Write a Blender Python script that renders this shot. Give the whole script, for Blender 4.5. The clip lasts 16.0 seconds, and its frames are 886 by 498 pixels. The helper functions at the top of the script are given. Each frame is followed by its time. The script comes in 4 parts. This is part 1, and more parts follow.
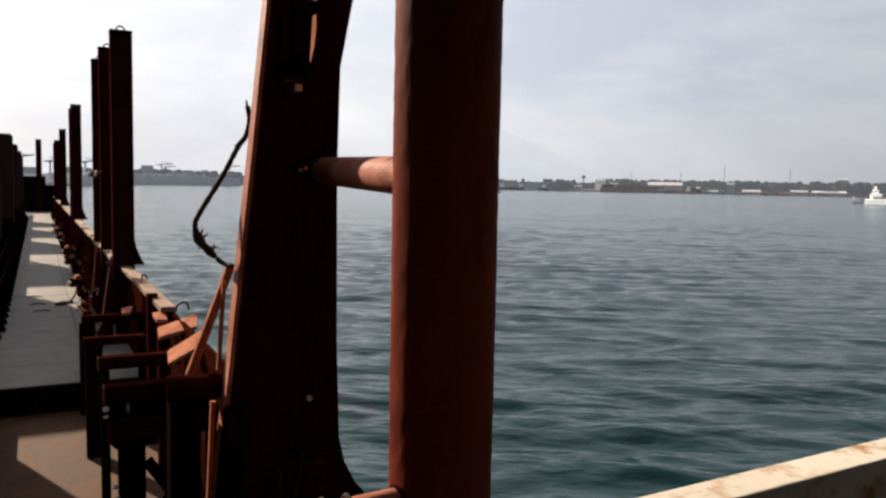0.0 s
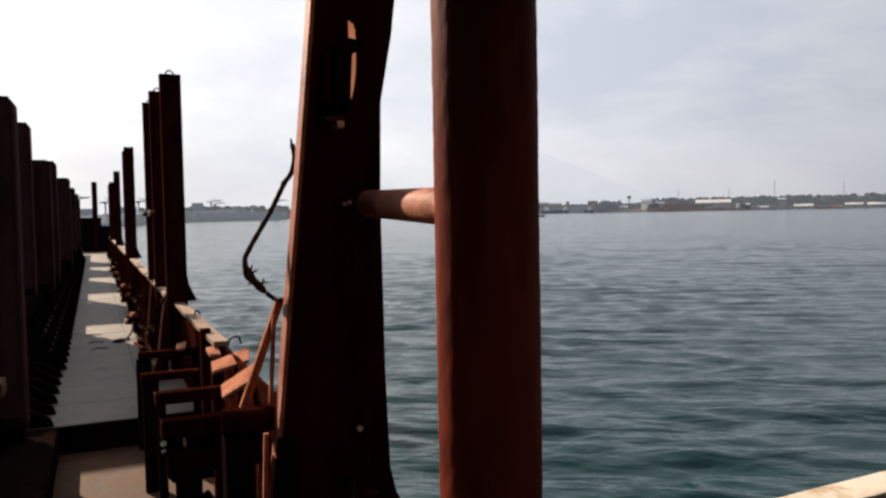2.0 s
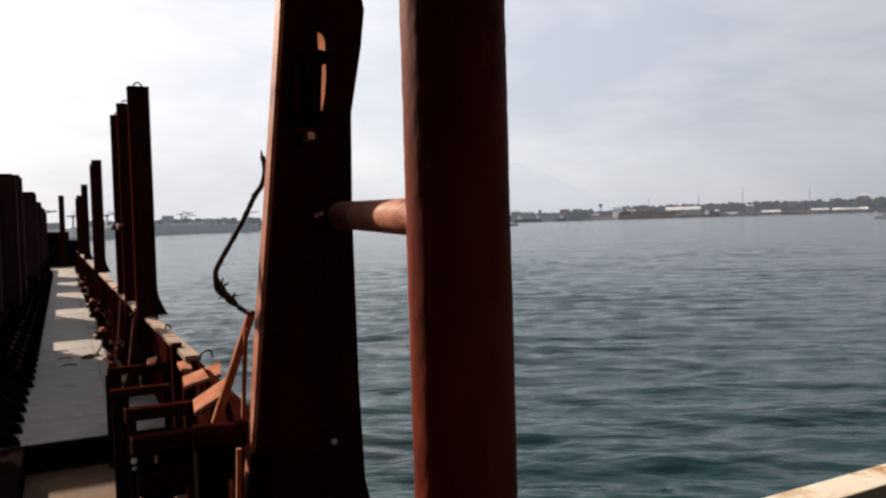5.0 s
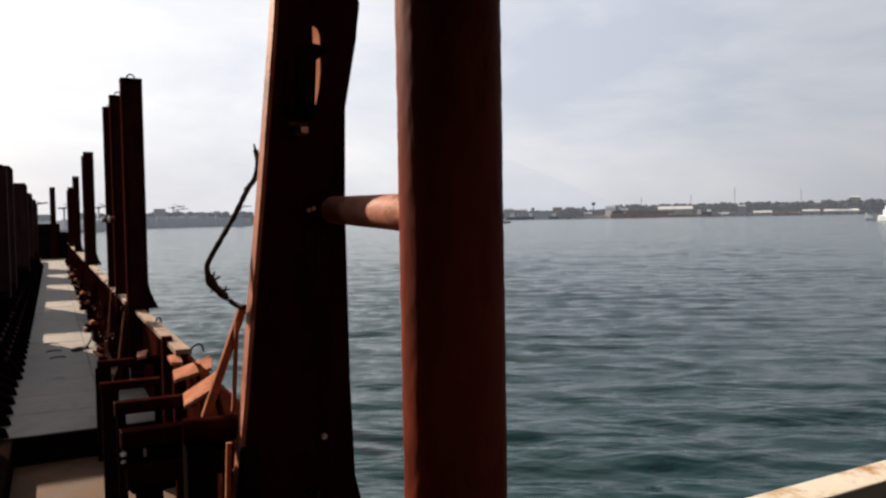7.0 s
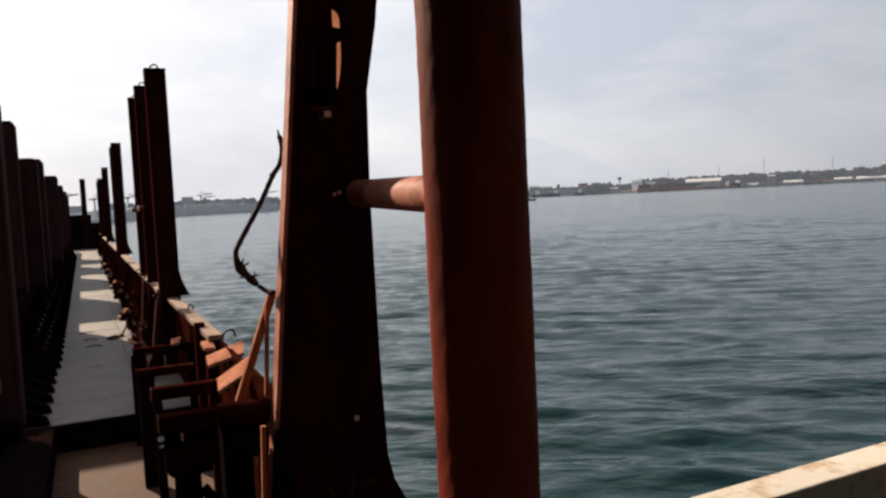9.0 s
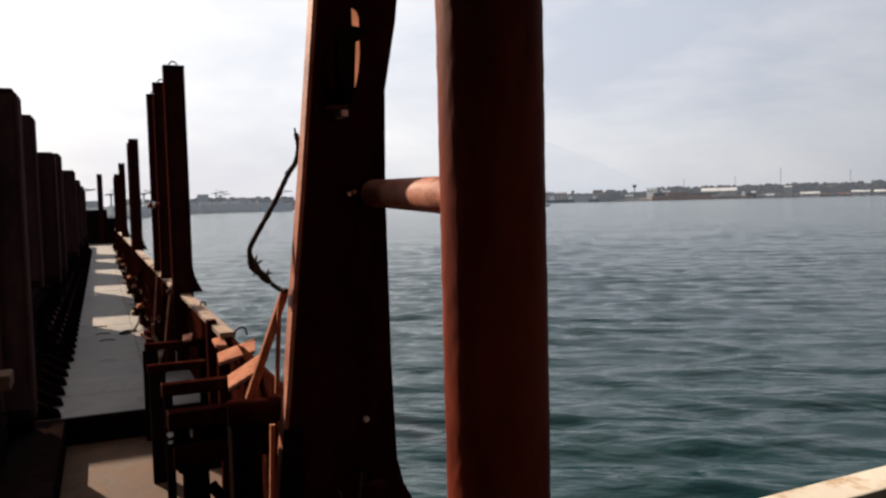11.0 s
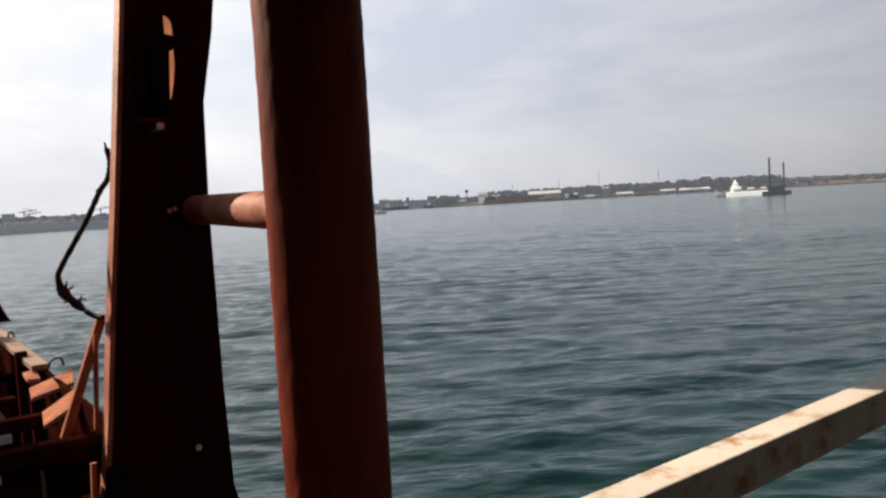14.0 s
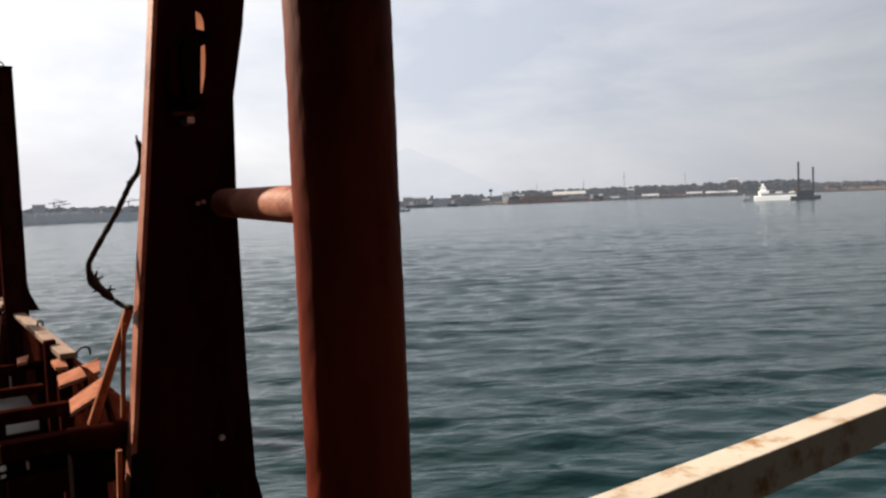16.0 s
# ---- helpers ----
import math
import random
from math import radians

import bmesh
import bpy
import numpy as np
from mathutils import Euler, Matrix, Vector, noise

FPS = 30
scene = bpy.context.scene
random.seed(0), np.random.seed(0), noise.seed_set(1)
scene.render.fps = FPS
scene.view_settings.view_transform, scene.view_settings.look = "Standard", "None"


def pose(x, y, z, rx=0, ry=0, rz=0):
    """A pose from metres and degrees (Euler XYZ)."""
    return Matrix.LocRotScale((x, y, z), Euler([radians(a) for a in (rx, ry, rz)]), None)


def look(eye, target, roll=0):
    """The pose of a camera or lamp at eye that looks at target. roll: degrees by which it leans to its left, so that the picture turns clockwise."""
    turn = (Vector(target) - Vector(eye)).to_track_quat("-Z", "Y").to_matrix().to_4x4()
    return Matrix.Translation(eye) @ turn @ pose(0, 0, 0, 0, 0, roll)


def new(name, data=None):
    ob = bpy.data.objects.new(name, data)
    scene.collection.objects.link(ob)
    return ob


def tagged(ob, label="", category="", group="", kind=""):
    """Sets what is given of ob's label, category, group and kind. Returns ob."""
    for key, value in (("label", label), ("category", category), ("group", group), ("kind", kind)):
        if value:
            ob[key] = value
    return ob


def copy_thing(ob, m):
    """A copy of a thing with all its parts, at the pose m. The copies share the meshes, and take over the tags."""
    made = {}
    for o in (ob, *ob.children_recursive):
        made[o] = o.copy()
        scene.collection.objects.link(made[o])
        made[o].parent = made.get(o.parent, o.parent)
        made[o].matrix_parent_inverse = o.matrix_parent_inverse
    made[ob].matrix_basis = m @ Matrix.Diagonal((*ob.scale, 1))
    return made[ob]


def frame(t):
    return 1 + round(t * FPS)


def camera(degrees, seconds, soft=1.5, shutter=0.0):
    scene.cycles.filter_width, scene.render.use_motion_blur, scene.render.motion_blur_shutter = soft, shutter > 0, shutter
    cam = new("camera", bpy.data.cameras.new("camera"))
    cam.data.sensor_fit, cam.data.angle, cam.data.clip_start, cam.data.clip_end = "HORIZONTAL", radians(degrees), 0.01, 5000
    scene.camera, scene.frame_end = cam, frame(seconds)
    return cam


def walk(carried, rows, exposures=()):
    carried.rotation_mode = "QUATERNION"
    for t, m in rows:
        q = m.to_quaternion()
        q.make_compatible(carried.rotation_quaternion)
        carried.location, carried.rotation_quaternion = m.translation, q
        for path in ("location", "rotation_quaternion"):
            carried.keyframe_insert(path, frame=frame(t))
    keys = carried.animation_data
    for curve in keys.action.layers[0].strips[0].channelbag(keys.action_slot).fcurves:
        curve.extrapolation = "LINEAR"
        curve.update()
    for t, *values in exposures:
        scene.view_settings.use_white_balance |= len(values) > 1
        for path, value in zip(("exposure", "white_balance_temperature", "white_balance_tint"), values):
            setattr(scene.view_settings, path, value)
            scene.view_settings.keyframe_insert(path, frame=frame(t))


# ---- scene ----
EYE = 2.5
cam = camera(59.95, 16.0, soft=2.5)
walk(cam, [
    (0, pose(-0.0032, 0.0212, EYE - 0.0251, 85.407, -1.142, -27.778)),
    (0.5, pose(-0.0026, 0.0056, EYE - 0.0183, 86.579, 0.128, -25.050)),
    (1, pose(-0.0065, 0.0011, EYE - 0.0205, 87.279, -0.294, -25.705)),
    (1.5, pose(-0.0065, 0.0001, EYE - 0.0194, 87.840, 0.021, -26.320)),
    (2, pose(-0.0088, -0.0105, EYE - 0.0163, 87.397, 1.047, -24.480)),
    (2.5, pose(-0.0053, -0.0114, EYE - 0.0167, 88.710, 0.424, -26.478)),
    (3, pose(-0.0061, -0.0092, EYE - 0.0136, 88.424, 1.151, -26.088)),
    (3.5, pose(-0.0073, -0.0155, EYE - 0.0118, 88.272, 1.444, -26.128)),
    (5.8, pose(-0.0031, -0.0125, EYE - 0.0148, 87.988, 1.681, -26.515)),
    (6, pose(-0.0026, -0.0137, EYE - 0.0120, 87.961, 1.609, -26.442)),
    (6.5, pose(-0.0021, -0.0006, EYE - 0.0139, 88.023, 1.197, -26.604)),
    (7, pose(-0.0044, -0.0109, EYE - 0.0157, 87.815, 0.993, -27.017)),
    (7.5, pose(-0.0048, -0.0079, EYE - 0.0159, 87.978, 0.946, -26.877)),
    (8, pose(-0.0050, -0.0089, EYE - 0.0155, 87.607, 0.888, -25.780)),
    (8.5, pose(-0.0060, -0.0127, EYE - 0.0146, 87.716, 1.229, -26.035)),
    (9, pose(-0.0040, -0.0119, EYE - 0.0132, 86.379, 2.732, -25.142)),
    (9.2, pose(-0.0030, -0.0065, EYE - 0.0118, 86.196, 2.897, -24.644)),
    (11.3, pose(-0.0015, 0.0106, EYE - 0.0206, 86.742, 1.051, -24.405)),
    (11.5, pose(-0.0018, 0.0099, EYE - 0.0211, 85.402, 0.255, -26.145)),
    (12, pose(-0.0120, -0.0117, EYE - 0.0238, 85.111, -0.454, -25.893)),
    (12.5, pose(-0.0090, -0.0114, EYE - 0.0180, 85.032, 1.038, -24.508)),
    (13, pose(0.0037, 0.0110, EYE - 0.0256, 85.140, -1.200, -29.699)),
    (13.5, pose(0.0191, 0.0096, EYE - 0.0135, 85.615, 2.461, -32.571)),
    (14, pose(0.0286, 0.0169, EYE - 0.0085, 86.778, 3.311, -36.286)),
    (14.5, pose(0.0297, 0.0104, EYE - 0.0099, 86.948, 3.152, -35.721)),
    (15, pose(0.0194, 0.0053, EYE - 0.0098, 87.049, 2.373, -34.976)),
    (15.5, pose(0.0194, 0.0096, EYE - 0.0151, 86.891, 2.183, -34.831)),
    (16, pose(0.0176, 0.0077, EYE - 0.0119, 86.757, 2.265, -34.508)),
], exposures=[(0.0, 0.95), (1.5, 0.97), (3.0, 0.91), (9.0, 0.91), (12.5, 0.97), (16.0, 0.99)])

# ---- sky and sun: hazy bright overcast, sun ahead and to the left ----
SUN_AZ, SUN_EL = radians(-21), radians(26.0)
world = bpy.data.worlds.new("sky")
scene.world = world
world.use_nodes = True
wt = world.node_tree
wt.nodes.clear()


def wnode(kind, **values):
    n = wt.nodes.new(kind)
    for key, value in values.items():
        n.inputs[key].default_value = value
    return n


sky = wt.nodes.new("ShaderNodeTexSky")
sky.sky_type = "NISHITA"
sky.sun_disc = False
sky.sun_elevation = SUN_EL
sky.sun_rotation = SUN_AZ
sky.dust_density = 3.0
coord = wt.nodes.new("ShaderNodeTexCoord")
squash = wnode("ShaderNodeMapping", Scale=(1.0, 1.0, 3.2))
clouds = wnode("ShaderNodeTexNoise", Scale=2.2, Detail=7.0, Roughness=0.55, Distortion=0.4)
cover = wt.nodes.new("ShaderNodeValToRGB")
cover.color_ramp.elements[0].position, cover.color_ramp.elements[0].color = 0.36, (0.71, 0.75, 0.86, 1)
cover.color_ramp.elements[1].position, cover.color_ramp.elements[1].color = 0.66, (1.04, 1.04, 1.07, 1)
dim = wt.nodes.new("ShaderNodeVectorMath")
dim.operation = "SCALE"
dim.inputs[3].default_value = 0.05
# the haze is bright round the sun and dull away from it
toward = Vector((math.sin(SUN_AZ) * math.cos(SUN_EL), math.cos(SUN_AZ) * math.cos(SUN_EL), math.sin(SUN_EL)))
facing = wt.nodes.new("ShaderNodeVectorMath")
facing.operation = "DOT_PRODUCT"
facing.inputs[1].default_value = toward
glow = wt.nodes.new("ShaderNodeValToRGB")
glow.color_ramp.interpolation = "B_SPLINE"
for place, value in ((0.0, 0.06), (0.35, 0.12), (0.5, 0.275), (0.62, 0.365), (0.75, 0.465), (1.0, 0.60)):
    e = glow.color_ramp.elements[0] if place == 0.0 else glow.color_ramp.elements[-1] if place == 1.0 else glow.color_ramp.elements.new(place)
    e.position, e.color = place, (value, value, value, 1)
half = wt.nodes.new("ShaderNodeMath")
half.operation = "MULTIPLY_ADD"
half.inputs[1].default_value, half.inputs[2].default_value = 0.5, 0.5
shine = wt.nodes.new("ShaderNodeVectorMath")
shine.operation = "MULTIPLY"
mixer = wt.nodes.new("ShaderNodeMix")
mixer.data_type = "RGBA"
mixer.inputs["Factor"].default_value = 0.85
back = wnode("ShaderNodeBackground", Strength=1.0)
wout = wt.nodes.new("ShaderNodeOutputWorld")
wt.links.new(coord.outputs["Generated"], squash.inputs["Vector"])
wt.links.new(coord.outputs["Generated"], facing.inputs[0])
wt.links.new(facing.outputs["Value"], half.inputs[0])
wt.links.new(half.outputs["Value"], glow.inputs["Fac"])
wt.links.new(squash.outputs["Vector"], clouds.inputs["Vector"])
wt.links.new(clouds.outputs["Fac"], cover.inputs["Fac"])
wt.links.new(cover.outputs["Color"], shine.inputs[0])
wt.links.new(glow.outputs["Color"], shine.inputs[1])
wt.links.new(sky.outputs["Color"], dim.inputs[0])
wt.links.new(dim.outputs["Vector"], mixer.inputs["A"])
wt.links.new(shine.outputs["Vector"], mixer.inputs["B"])
wt.links.new(mixer.outputs["Result"], back.inputs["Color"])
wt.links.new(back.outputs["Background"], wout.inputs["Surface"])

sun_data = bpy.data.lights.new("sun", "SUN")
sun_data.energy, sun_data.angle, sun_data.color = 5.0, radians(0.8), (1.0, 0.81, 0.62)
sun = new("sun", sun_data)
sun.matrix_world = look(toward * 50, (0, 0, 0))


# ---- materials ----
def surface(name, low, high, rough=0.6, metal=0.0, scale=6.0, stain=None, stain_scale=1.2, stain_amount=0.5, bump=0.15, fine=60.0, stretch=(1, 1, 1), gloss=0.25):
    """Painted or raw surface: two tones by noise, a larger stain, fine relief."""
    m = bpy.data.materials.new(name)
    m.use_nodes = True
    t = m.node_tree
    n, link = t.nodes, t.links.new
    bsdf = n["Principled BSDF"]
    bsdf.inputs["Metallic"].default_value = metal
    co = n.new("ShaderNodeTexCoord")
    mp = n.new("ShaderNodeMapping")
    mp.inputs["Scale"].default_value = stretch
    link(co.outputs["Object"], mp.inputs["Vector"])
    info = n.new("ShaderNodeObjectInfo")
    shift = n.new("ShaderNodeVectorMath")
    shift.operation = "ADD"
    link(mp.outputs["Vector"], shift.inputs[0])
    link(info.outputs["Random"], shift.inputs[1])
    a = n.new("ShaderNodeTexNoise")
    a.inputs["Scale"].default_value, a.inputs["Detail"].default_value, a.inputs["Roughness"].default_value = scale, 6, 0.62
    link(shift.outputs["Vector"], a.inputs["Vector"])
    ramp = n.new("ShaderNodeValToRGB")
    ramp.color_ramp.elements[0].position, ramp.color_ramp.elements[0].color = 0.32, (*low, 1)
    ramp.color_ramp.elements[1].position, ramp.color_ramp.elements[1].color = 0.68, (*high, 1)
    link(a.outputs["Fac"], ramp.inputs["Fac"])
    colour = ramp.outputs["Color"]
    if stain:
        b = n.new("ShaderNodeTexNoise")
        b.inputs["Scale"].default_value, b.inputs["Detail"].default_value, b.inputs["Roughness"].default_value = stain_scale, 8, 0.68
        link(shift.outputs["Vector"], b.inputs["Vector"])
        cut = n.new("ShaderNodeValToRGB")
        cut.color_ramp.elements[0].position, cut.color_ramp.elements[0].color = 0.66 - 0.3 * stain_amount, (0, 0, 0, 1)
        cut.color_ramp.elements[1].position, cut.color_ramp.elements[1].color = 0.80 - 0.3 * stain_amount, (1, 1, 1, 1)
        link(b.outputs["Fac"], cut.inputs["Fac"])
        mx = n.new("ShaderNodeMix")
        mx.data_type = "RGBA"
        mx.inputs["B"].default_value = (*stain, 1)
        link(cut.outputs["Color"], mx.inputs["Factor"])
        link(colour, mx.inputs["A"])
        colour = mx.outputs["Result"]
    link(colour, bsdf.inputs["Base Color"])
    bsdf.inputs["Specular IOR Level"].default_value = gloss
    f = n.new("ShaderNodeTexNoise")
    f.inputs["Scale"].default_value, f.inputs["Detail"].default_value = fine, 4
    link(shift.outputs["Vector"], f.inputs["Vector"])
    vary = n.new("ShaderNodeMapRange")
    vary.inputs["To Min"].default_value, vary.inputs["To Max"].default_value = max(rough - 0.15, 0.05), min(rough + 0.15, 1.0)
    link(a.outputs["Fac"], vary.inputs["Value"])
    link(vary.outputs["Result"], bsdf.inputs["Roughness"])
    bm_ = n.new("ShaderNodeBump")
    bm_.inputs["Strength"].default_value, bm_.inputs["Distance"].default_value = bump, 0.01
    link(f.outputs["Fac"], bm_.inputs["Height"])
    big = n.new("ShaderNodeBump")
    big.inputs["Strength"].default_value, big.inputs["Distance"].default_value = bump, 0.03
    link(a.outputs["Fac"], big.inputs["Height"])
    link(bm_.outputs["Normal"], big.inputs["Normal"])
    link(big.outputs["Normal"], bsdf.inputs["Normal"])
    return m


# red oxide with shade put into the colour; lit parts use lighter copies
OXIDE = surface("shaded_red_oxide_paint", (0.019, 0.0042, 0.0036), (0.036, 0.0078, 0.006), 0.6, stain=(0.021, 0.0075, 0.007), stain_scale=2.5, stain_amount=0.4, bump=0.22, stretch=(1, 1, 0.45), gloss=0.0)
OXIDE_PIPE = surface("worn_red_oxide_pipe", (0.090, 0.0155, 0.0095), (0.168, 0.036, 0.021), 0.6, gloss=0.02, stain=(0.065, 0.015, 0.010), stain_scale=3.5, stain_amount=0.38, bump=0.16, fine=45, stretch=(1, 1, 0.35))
# lighter copy of the red oxide, with sunlight put into the colour
LIT_OXIDE = surface("lit_red_oxide_pipe", (0.26, 0.085, 0.055), (0.42, 0.18, 0.125), 0.6, gloss=0.05, stain=(0.14, 0.04, 0.026), stain_scale=5, stain_amount=0.4, bump=0.25, fine=45)
# dark paint lightened to take in the hazy veil over the panels
OLDPAINT = surface("old_hazed_dark_paint", (0.034, 0.016, 0.017), (0.060, 0.027, 0.026), 0.85, stain=(0.024, 0.013, 0.014), stain_scale=2.0, bump=0.25, gloss=0.01, stretch=(1, 1, 0.4))
# near-black base colour that takes in the deep shade on these parts
DARK = surface("shade_dark_steel", (0.006, 0.0036, 0.0034), (0.013, 0.0066, 0.0055), 0.8, stain=(0.008, 0.006, 0.006), stain_scale=2.0, bump=0.3, gloss=0.0)
# bright orange carries the sunlight on lit steel and boards, plus random stains
LIT_ORANGE = surface("lit_weathered_orange", (0.30, 0.122, 0.074), (0.43, 0.19, 0.12), 0.65, stain=(0.17, 0.06, 0.036), stain_scale=5, stain_amount=0.35, gloss=0.0)
DECK = surface("worn_pale_deck", (0.082, 0.069, 0.062), (0.165, 0.136, 0.117), 0.6, scale=2.2, stain=(0.046, 0.041, 0.042), stain_scale=1.7, stain_amount=0.36, bump=0.3, fine=25)
RUSTDECK = surface("rusty_deck_plate", (0.040, 0.016, 0.0065), (0.100, 0.044, 0.018), 0.85, scale=3.4, stain=(0.046, 0.016, 0.006), stain_scale=2.2, stain_amount=0.42, bump=0.3, fine=30)
WHITE = surface("cream_white_paint", (0.62, 0.575, 0.50), (0.73, 0.68, 0.60), 0.65, scale=5, stain=(0.36, 0.19, 0.06), stain_scale=11, stain_amount=0.44, bump=0.1, fine=40)
# very dark so that the unseen walls bounce little light
PLAINWALL = surface("unseen_dark_paint", (0.025, 0.022, 0.020), (0.045, 0.04, 0.036), 0.85, scale=2)
TIMBER = surface("weathered_timber", (0.12, 0.066, 0.040), (0.26, 0.158, 0.10), 0.8, scale=12, stretch=(1, 0.15, 1), bump=0.4)
ROPE = surface("dirty_fibre_rope", (0.020, 0.018, 0.017), (0.055, 0.050, 0.045), 0.9, scale=60, bump=0.6, fine=160)
RUSTBAR = surface("rusted_dark_bar", (0.014, 0.0028, 0.0019), (0.029, 0.0062, 0.0038), 0.75, stain=(0.060, 0.024, 0.007), stain_scale=6, stain_amount=0.22, bump=0.35, gloss=0.0)
BARE = surface("worn_and_lit_brown_steel", (0.050, 0.0135, 0.008), (0.105, 0.032, 0.018), 0.6, scale=20, bump=0.2, gloss=0.02)
BOLT = surface("bare_worn_steel", (0.50, 0.46, 0.42), (0.72, 0.68, 0.62), 0.35, metal=0.6, scale=30)


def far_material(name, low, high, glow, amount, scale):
    """Something kilometres off; the haze between is put in as a weak glow of its own."""
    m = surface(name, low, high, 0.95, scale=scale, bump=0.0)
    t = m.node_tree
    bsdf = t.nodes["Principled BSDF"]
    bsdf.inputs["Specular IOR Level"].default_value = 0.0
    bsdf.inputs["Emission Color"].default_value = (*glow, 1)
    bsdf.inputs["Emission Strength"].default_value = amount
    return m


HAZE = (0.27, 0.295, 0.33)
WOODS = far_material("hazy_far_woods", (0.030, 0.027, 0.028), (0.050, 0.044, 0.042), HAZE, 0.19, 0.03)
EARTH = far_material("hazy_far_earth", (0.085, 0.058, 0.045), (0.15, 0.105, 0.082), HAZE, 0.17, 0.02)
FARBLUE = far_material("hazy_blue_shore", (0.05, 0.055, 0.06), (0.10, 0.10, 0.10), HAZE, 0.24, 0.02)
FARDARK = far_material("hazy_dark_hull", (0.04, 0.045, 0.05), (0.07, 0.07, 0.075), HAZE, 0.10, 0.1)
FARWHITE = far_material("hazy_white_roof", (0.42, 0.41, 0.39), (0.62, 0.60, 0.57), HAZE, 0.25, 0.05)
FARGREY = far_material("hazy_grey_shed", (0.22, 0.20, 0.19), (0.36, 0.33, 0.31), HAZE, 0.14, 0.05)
# hull brightened by its own glow, for haze and the sun on it
SHIPWHITE = far_material("glowing_white_hull", (0.78, 0.76, 0.72), (0.88, 0.87, 0.84), (0.40, 0.385, 0.35), 0.7, 0.2)
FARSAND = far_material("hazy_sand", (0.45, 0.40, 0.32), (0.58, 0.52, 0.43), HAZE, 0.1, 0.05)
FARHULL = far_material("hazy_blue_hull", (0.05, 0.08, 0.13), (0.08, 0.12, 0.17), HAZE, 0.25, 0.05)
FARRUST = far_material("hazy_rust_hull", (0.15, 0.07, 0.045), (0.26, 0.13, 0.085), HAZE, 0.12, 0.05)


def water_material():
    m = bpy.data.materials.new("harbour_water")
    m.use_nodes = True
    t = m.node_tree
    n, link = t.nodes, t.links.new
    bsdf = n["Principled BSDF"]
    bsdf.inputs["Base Color"].default_value = (0.0009, 0.0205, 0.0215, 1)
    bsdf.inputs["Roughness"].default_value = 0.13
    bsdf.inputs["IOR"].default_value = 1.333
    bsdf.inputs["Specular IOR Level"].default_value = 0.32
    co = n.new("ShaderNodeTexCoord")
    last = None
    for scale, strength, dist, turn, stretch in ((0.02, 0.5, 2.4, 60, 5.0), (0.3, 0.75, 0.75, 61, 3.2), (0.9, 0.7, 0.24, 57, 2.8), (2.6, 0.55, 0.075, 62, 2.4)):
        mp = n.new("ShaderNodeMapping")
        mp.vector_type = "TEXTURE"
        mp.inputs["Rotation"].default_value = (0, 0, radians(turn))
        mp.inputs["Scale"].default_value = (1.0, stretch, 1.0)
        link(co.outputs["Object"], mp.inputs["Vector"])
        w = n.new("ShaderNodeTexNoise")
        w.inputs["Scale"].default_value, w.inputs["Detail"].default_value, w.inputs["Distortion"].default_value = scale, 3, 0.6
        link(mp.outputs["Vector"], w.inputs["Vector"])
        b = n.new("ShaderNodeBump")
        b.inputs["Strength"].default_value, b.inputs["Distance"].default_value = strength, dist
        link(w.outputs["Fac"], b.inputs["Height"])
        if last:
            link(last, b.inputs["Normal"])
        last = b.outputs["Normal"]
    link(last, bsdf.inputs["Normal"])
    return m


WATER = water_material()


# ---- building helpers ----
def part(name, bm, material, parent=None, label="", smooth=False):
    """One bmesh as one mesh object, under parent where one is given."""
    me = bpy.data.meshes.new(name)
    bmesh.ops.recalc_face_normals(bm, faces=bm.faces)
    bm.to_mesh(me)
    bm.free()
    me.materials.append(material)
    if smooth:
        for p in me.polygons:
            p.use_smooth = True
    ob = new(name, me)
    if parent is not None:
        ob.parent = parent
    if label:
        ob["label"] = label
    return ob


def thing(name, at, label, category, group="", kind=""):
    ob = new(name)
    ob.location = at
    return tagged(ob, label, category, group, kind)


def add_box(bm, lo, hi, bevel=0.0, m=None):
    lo, hi = Vector(lo), Vector(hi)
    r = bmesh.ops.create_cube(bm, size=1.0, matrix=Matrix.Translation((lo + hi) / 2) @ Matrix.Diagonal((*(hi - lo), 1)))
    if m is not None:
        bmesh.ops.transform(bm, matrix=m, verts=r["verts"])
    if bevel:
        edges = list({e for v in r["verts"] for e in v.link_edges})
        bmesh.ops.bevel(bm, geom=edges, offset=bevel, segments=2, affect="EDGES", profile=0.6)
    return bm


def box(lo, hi, bevel=0.0, m=None):
    return add_box(bmesh.new(), lo, hi, bevel, m)


def add_tube(bm, a, b, r, r2=None, sides=16, cap=True):
    a, b = Vector(a), Vector(b)
    d = b - a
    m = Matrix.Translation((a + b) / 2) @ d.to_track_quat("Z", "Y").to_matrix().to_4x4()
    bmesh.ops.create_cone(bm, cap_ends=cap, segments=sides, radius1=r, radius2=r if r2 is None else r2, depth=d.length, matrix=m)
    return bm


def tube(a, b, r, r2=None, sides=16):
    return add_tube(bmesh.new(), a, b, r, r2, sides)


def beam(a, b, w, h, up=(0, 0, 1), bevel=0.006):
    """A bar from a to b, w wide and h high, with its height along up."""
    a, b, up = Vector(a), Vector(b), Vector(up)
    z = (b - a).normalized()
    x = up.cross(z).normalized()
    y = z.cross(x)
    m = Matrix.Translation((a + b) / 2) @ Matrix((x, y, z)).transposed().to_4x4()
    L = (b - a).length
    return box((-w / 2, -h / 2, -L / 2), (w / 2, h / 2, L / 2), 0, m) if not bevel else beam_bevelled(w, h, L, m, bevel)


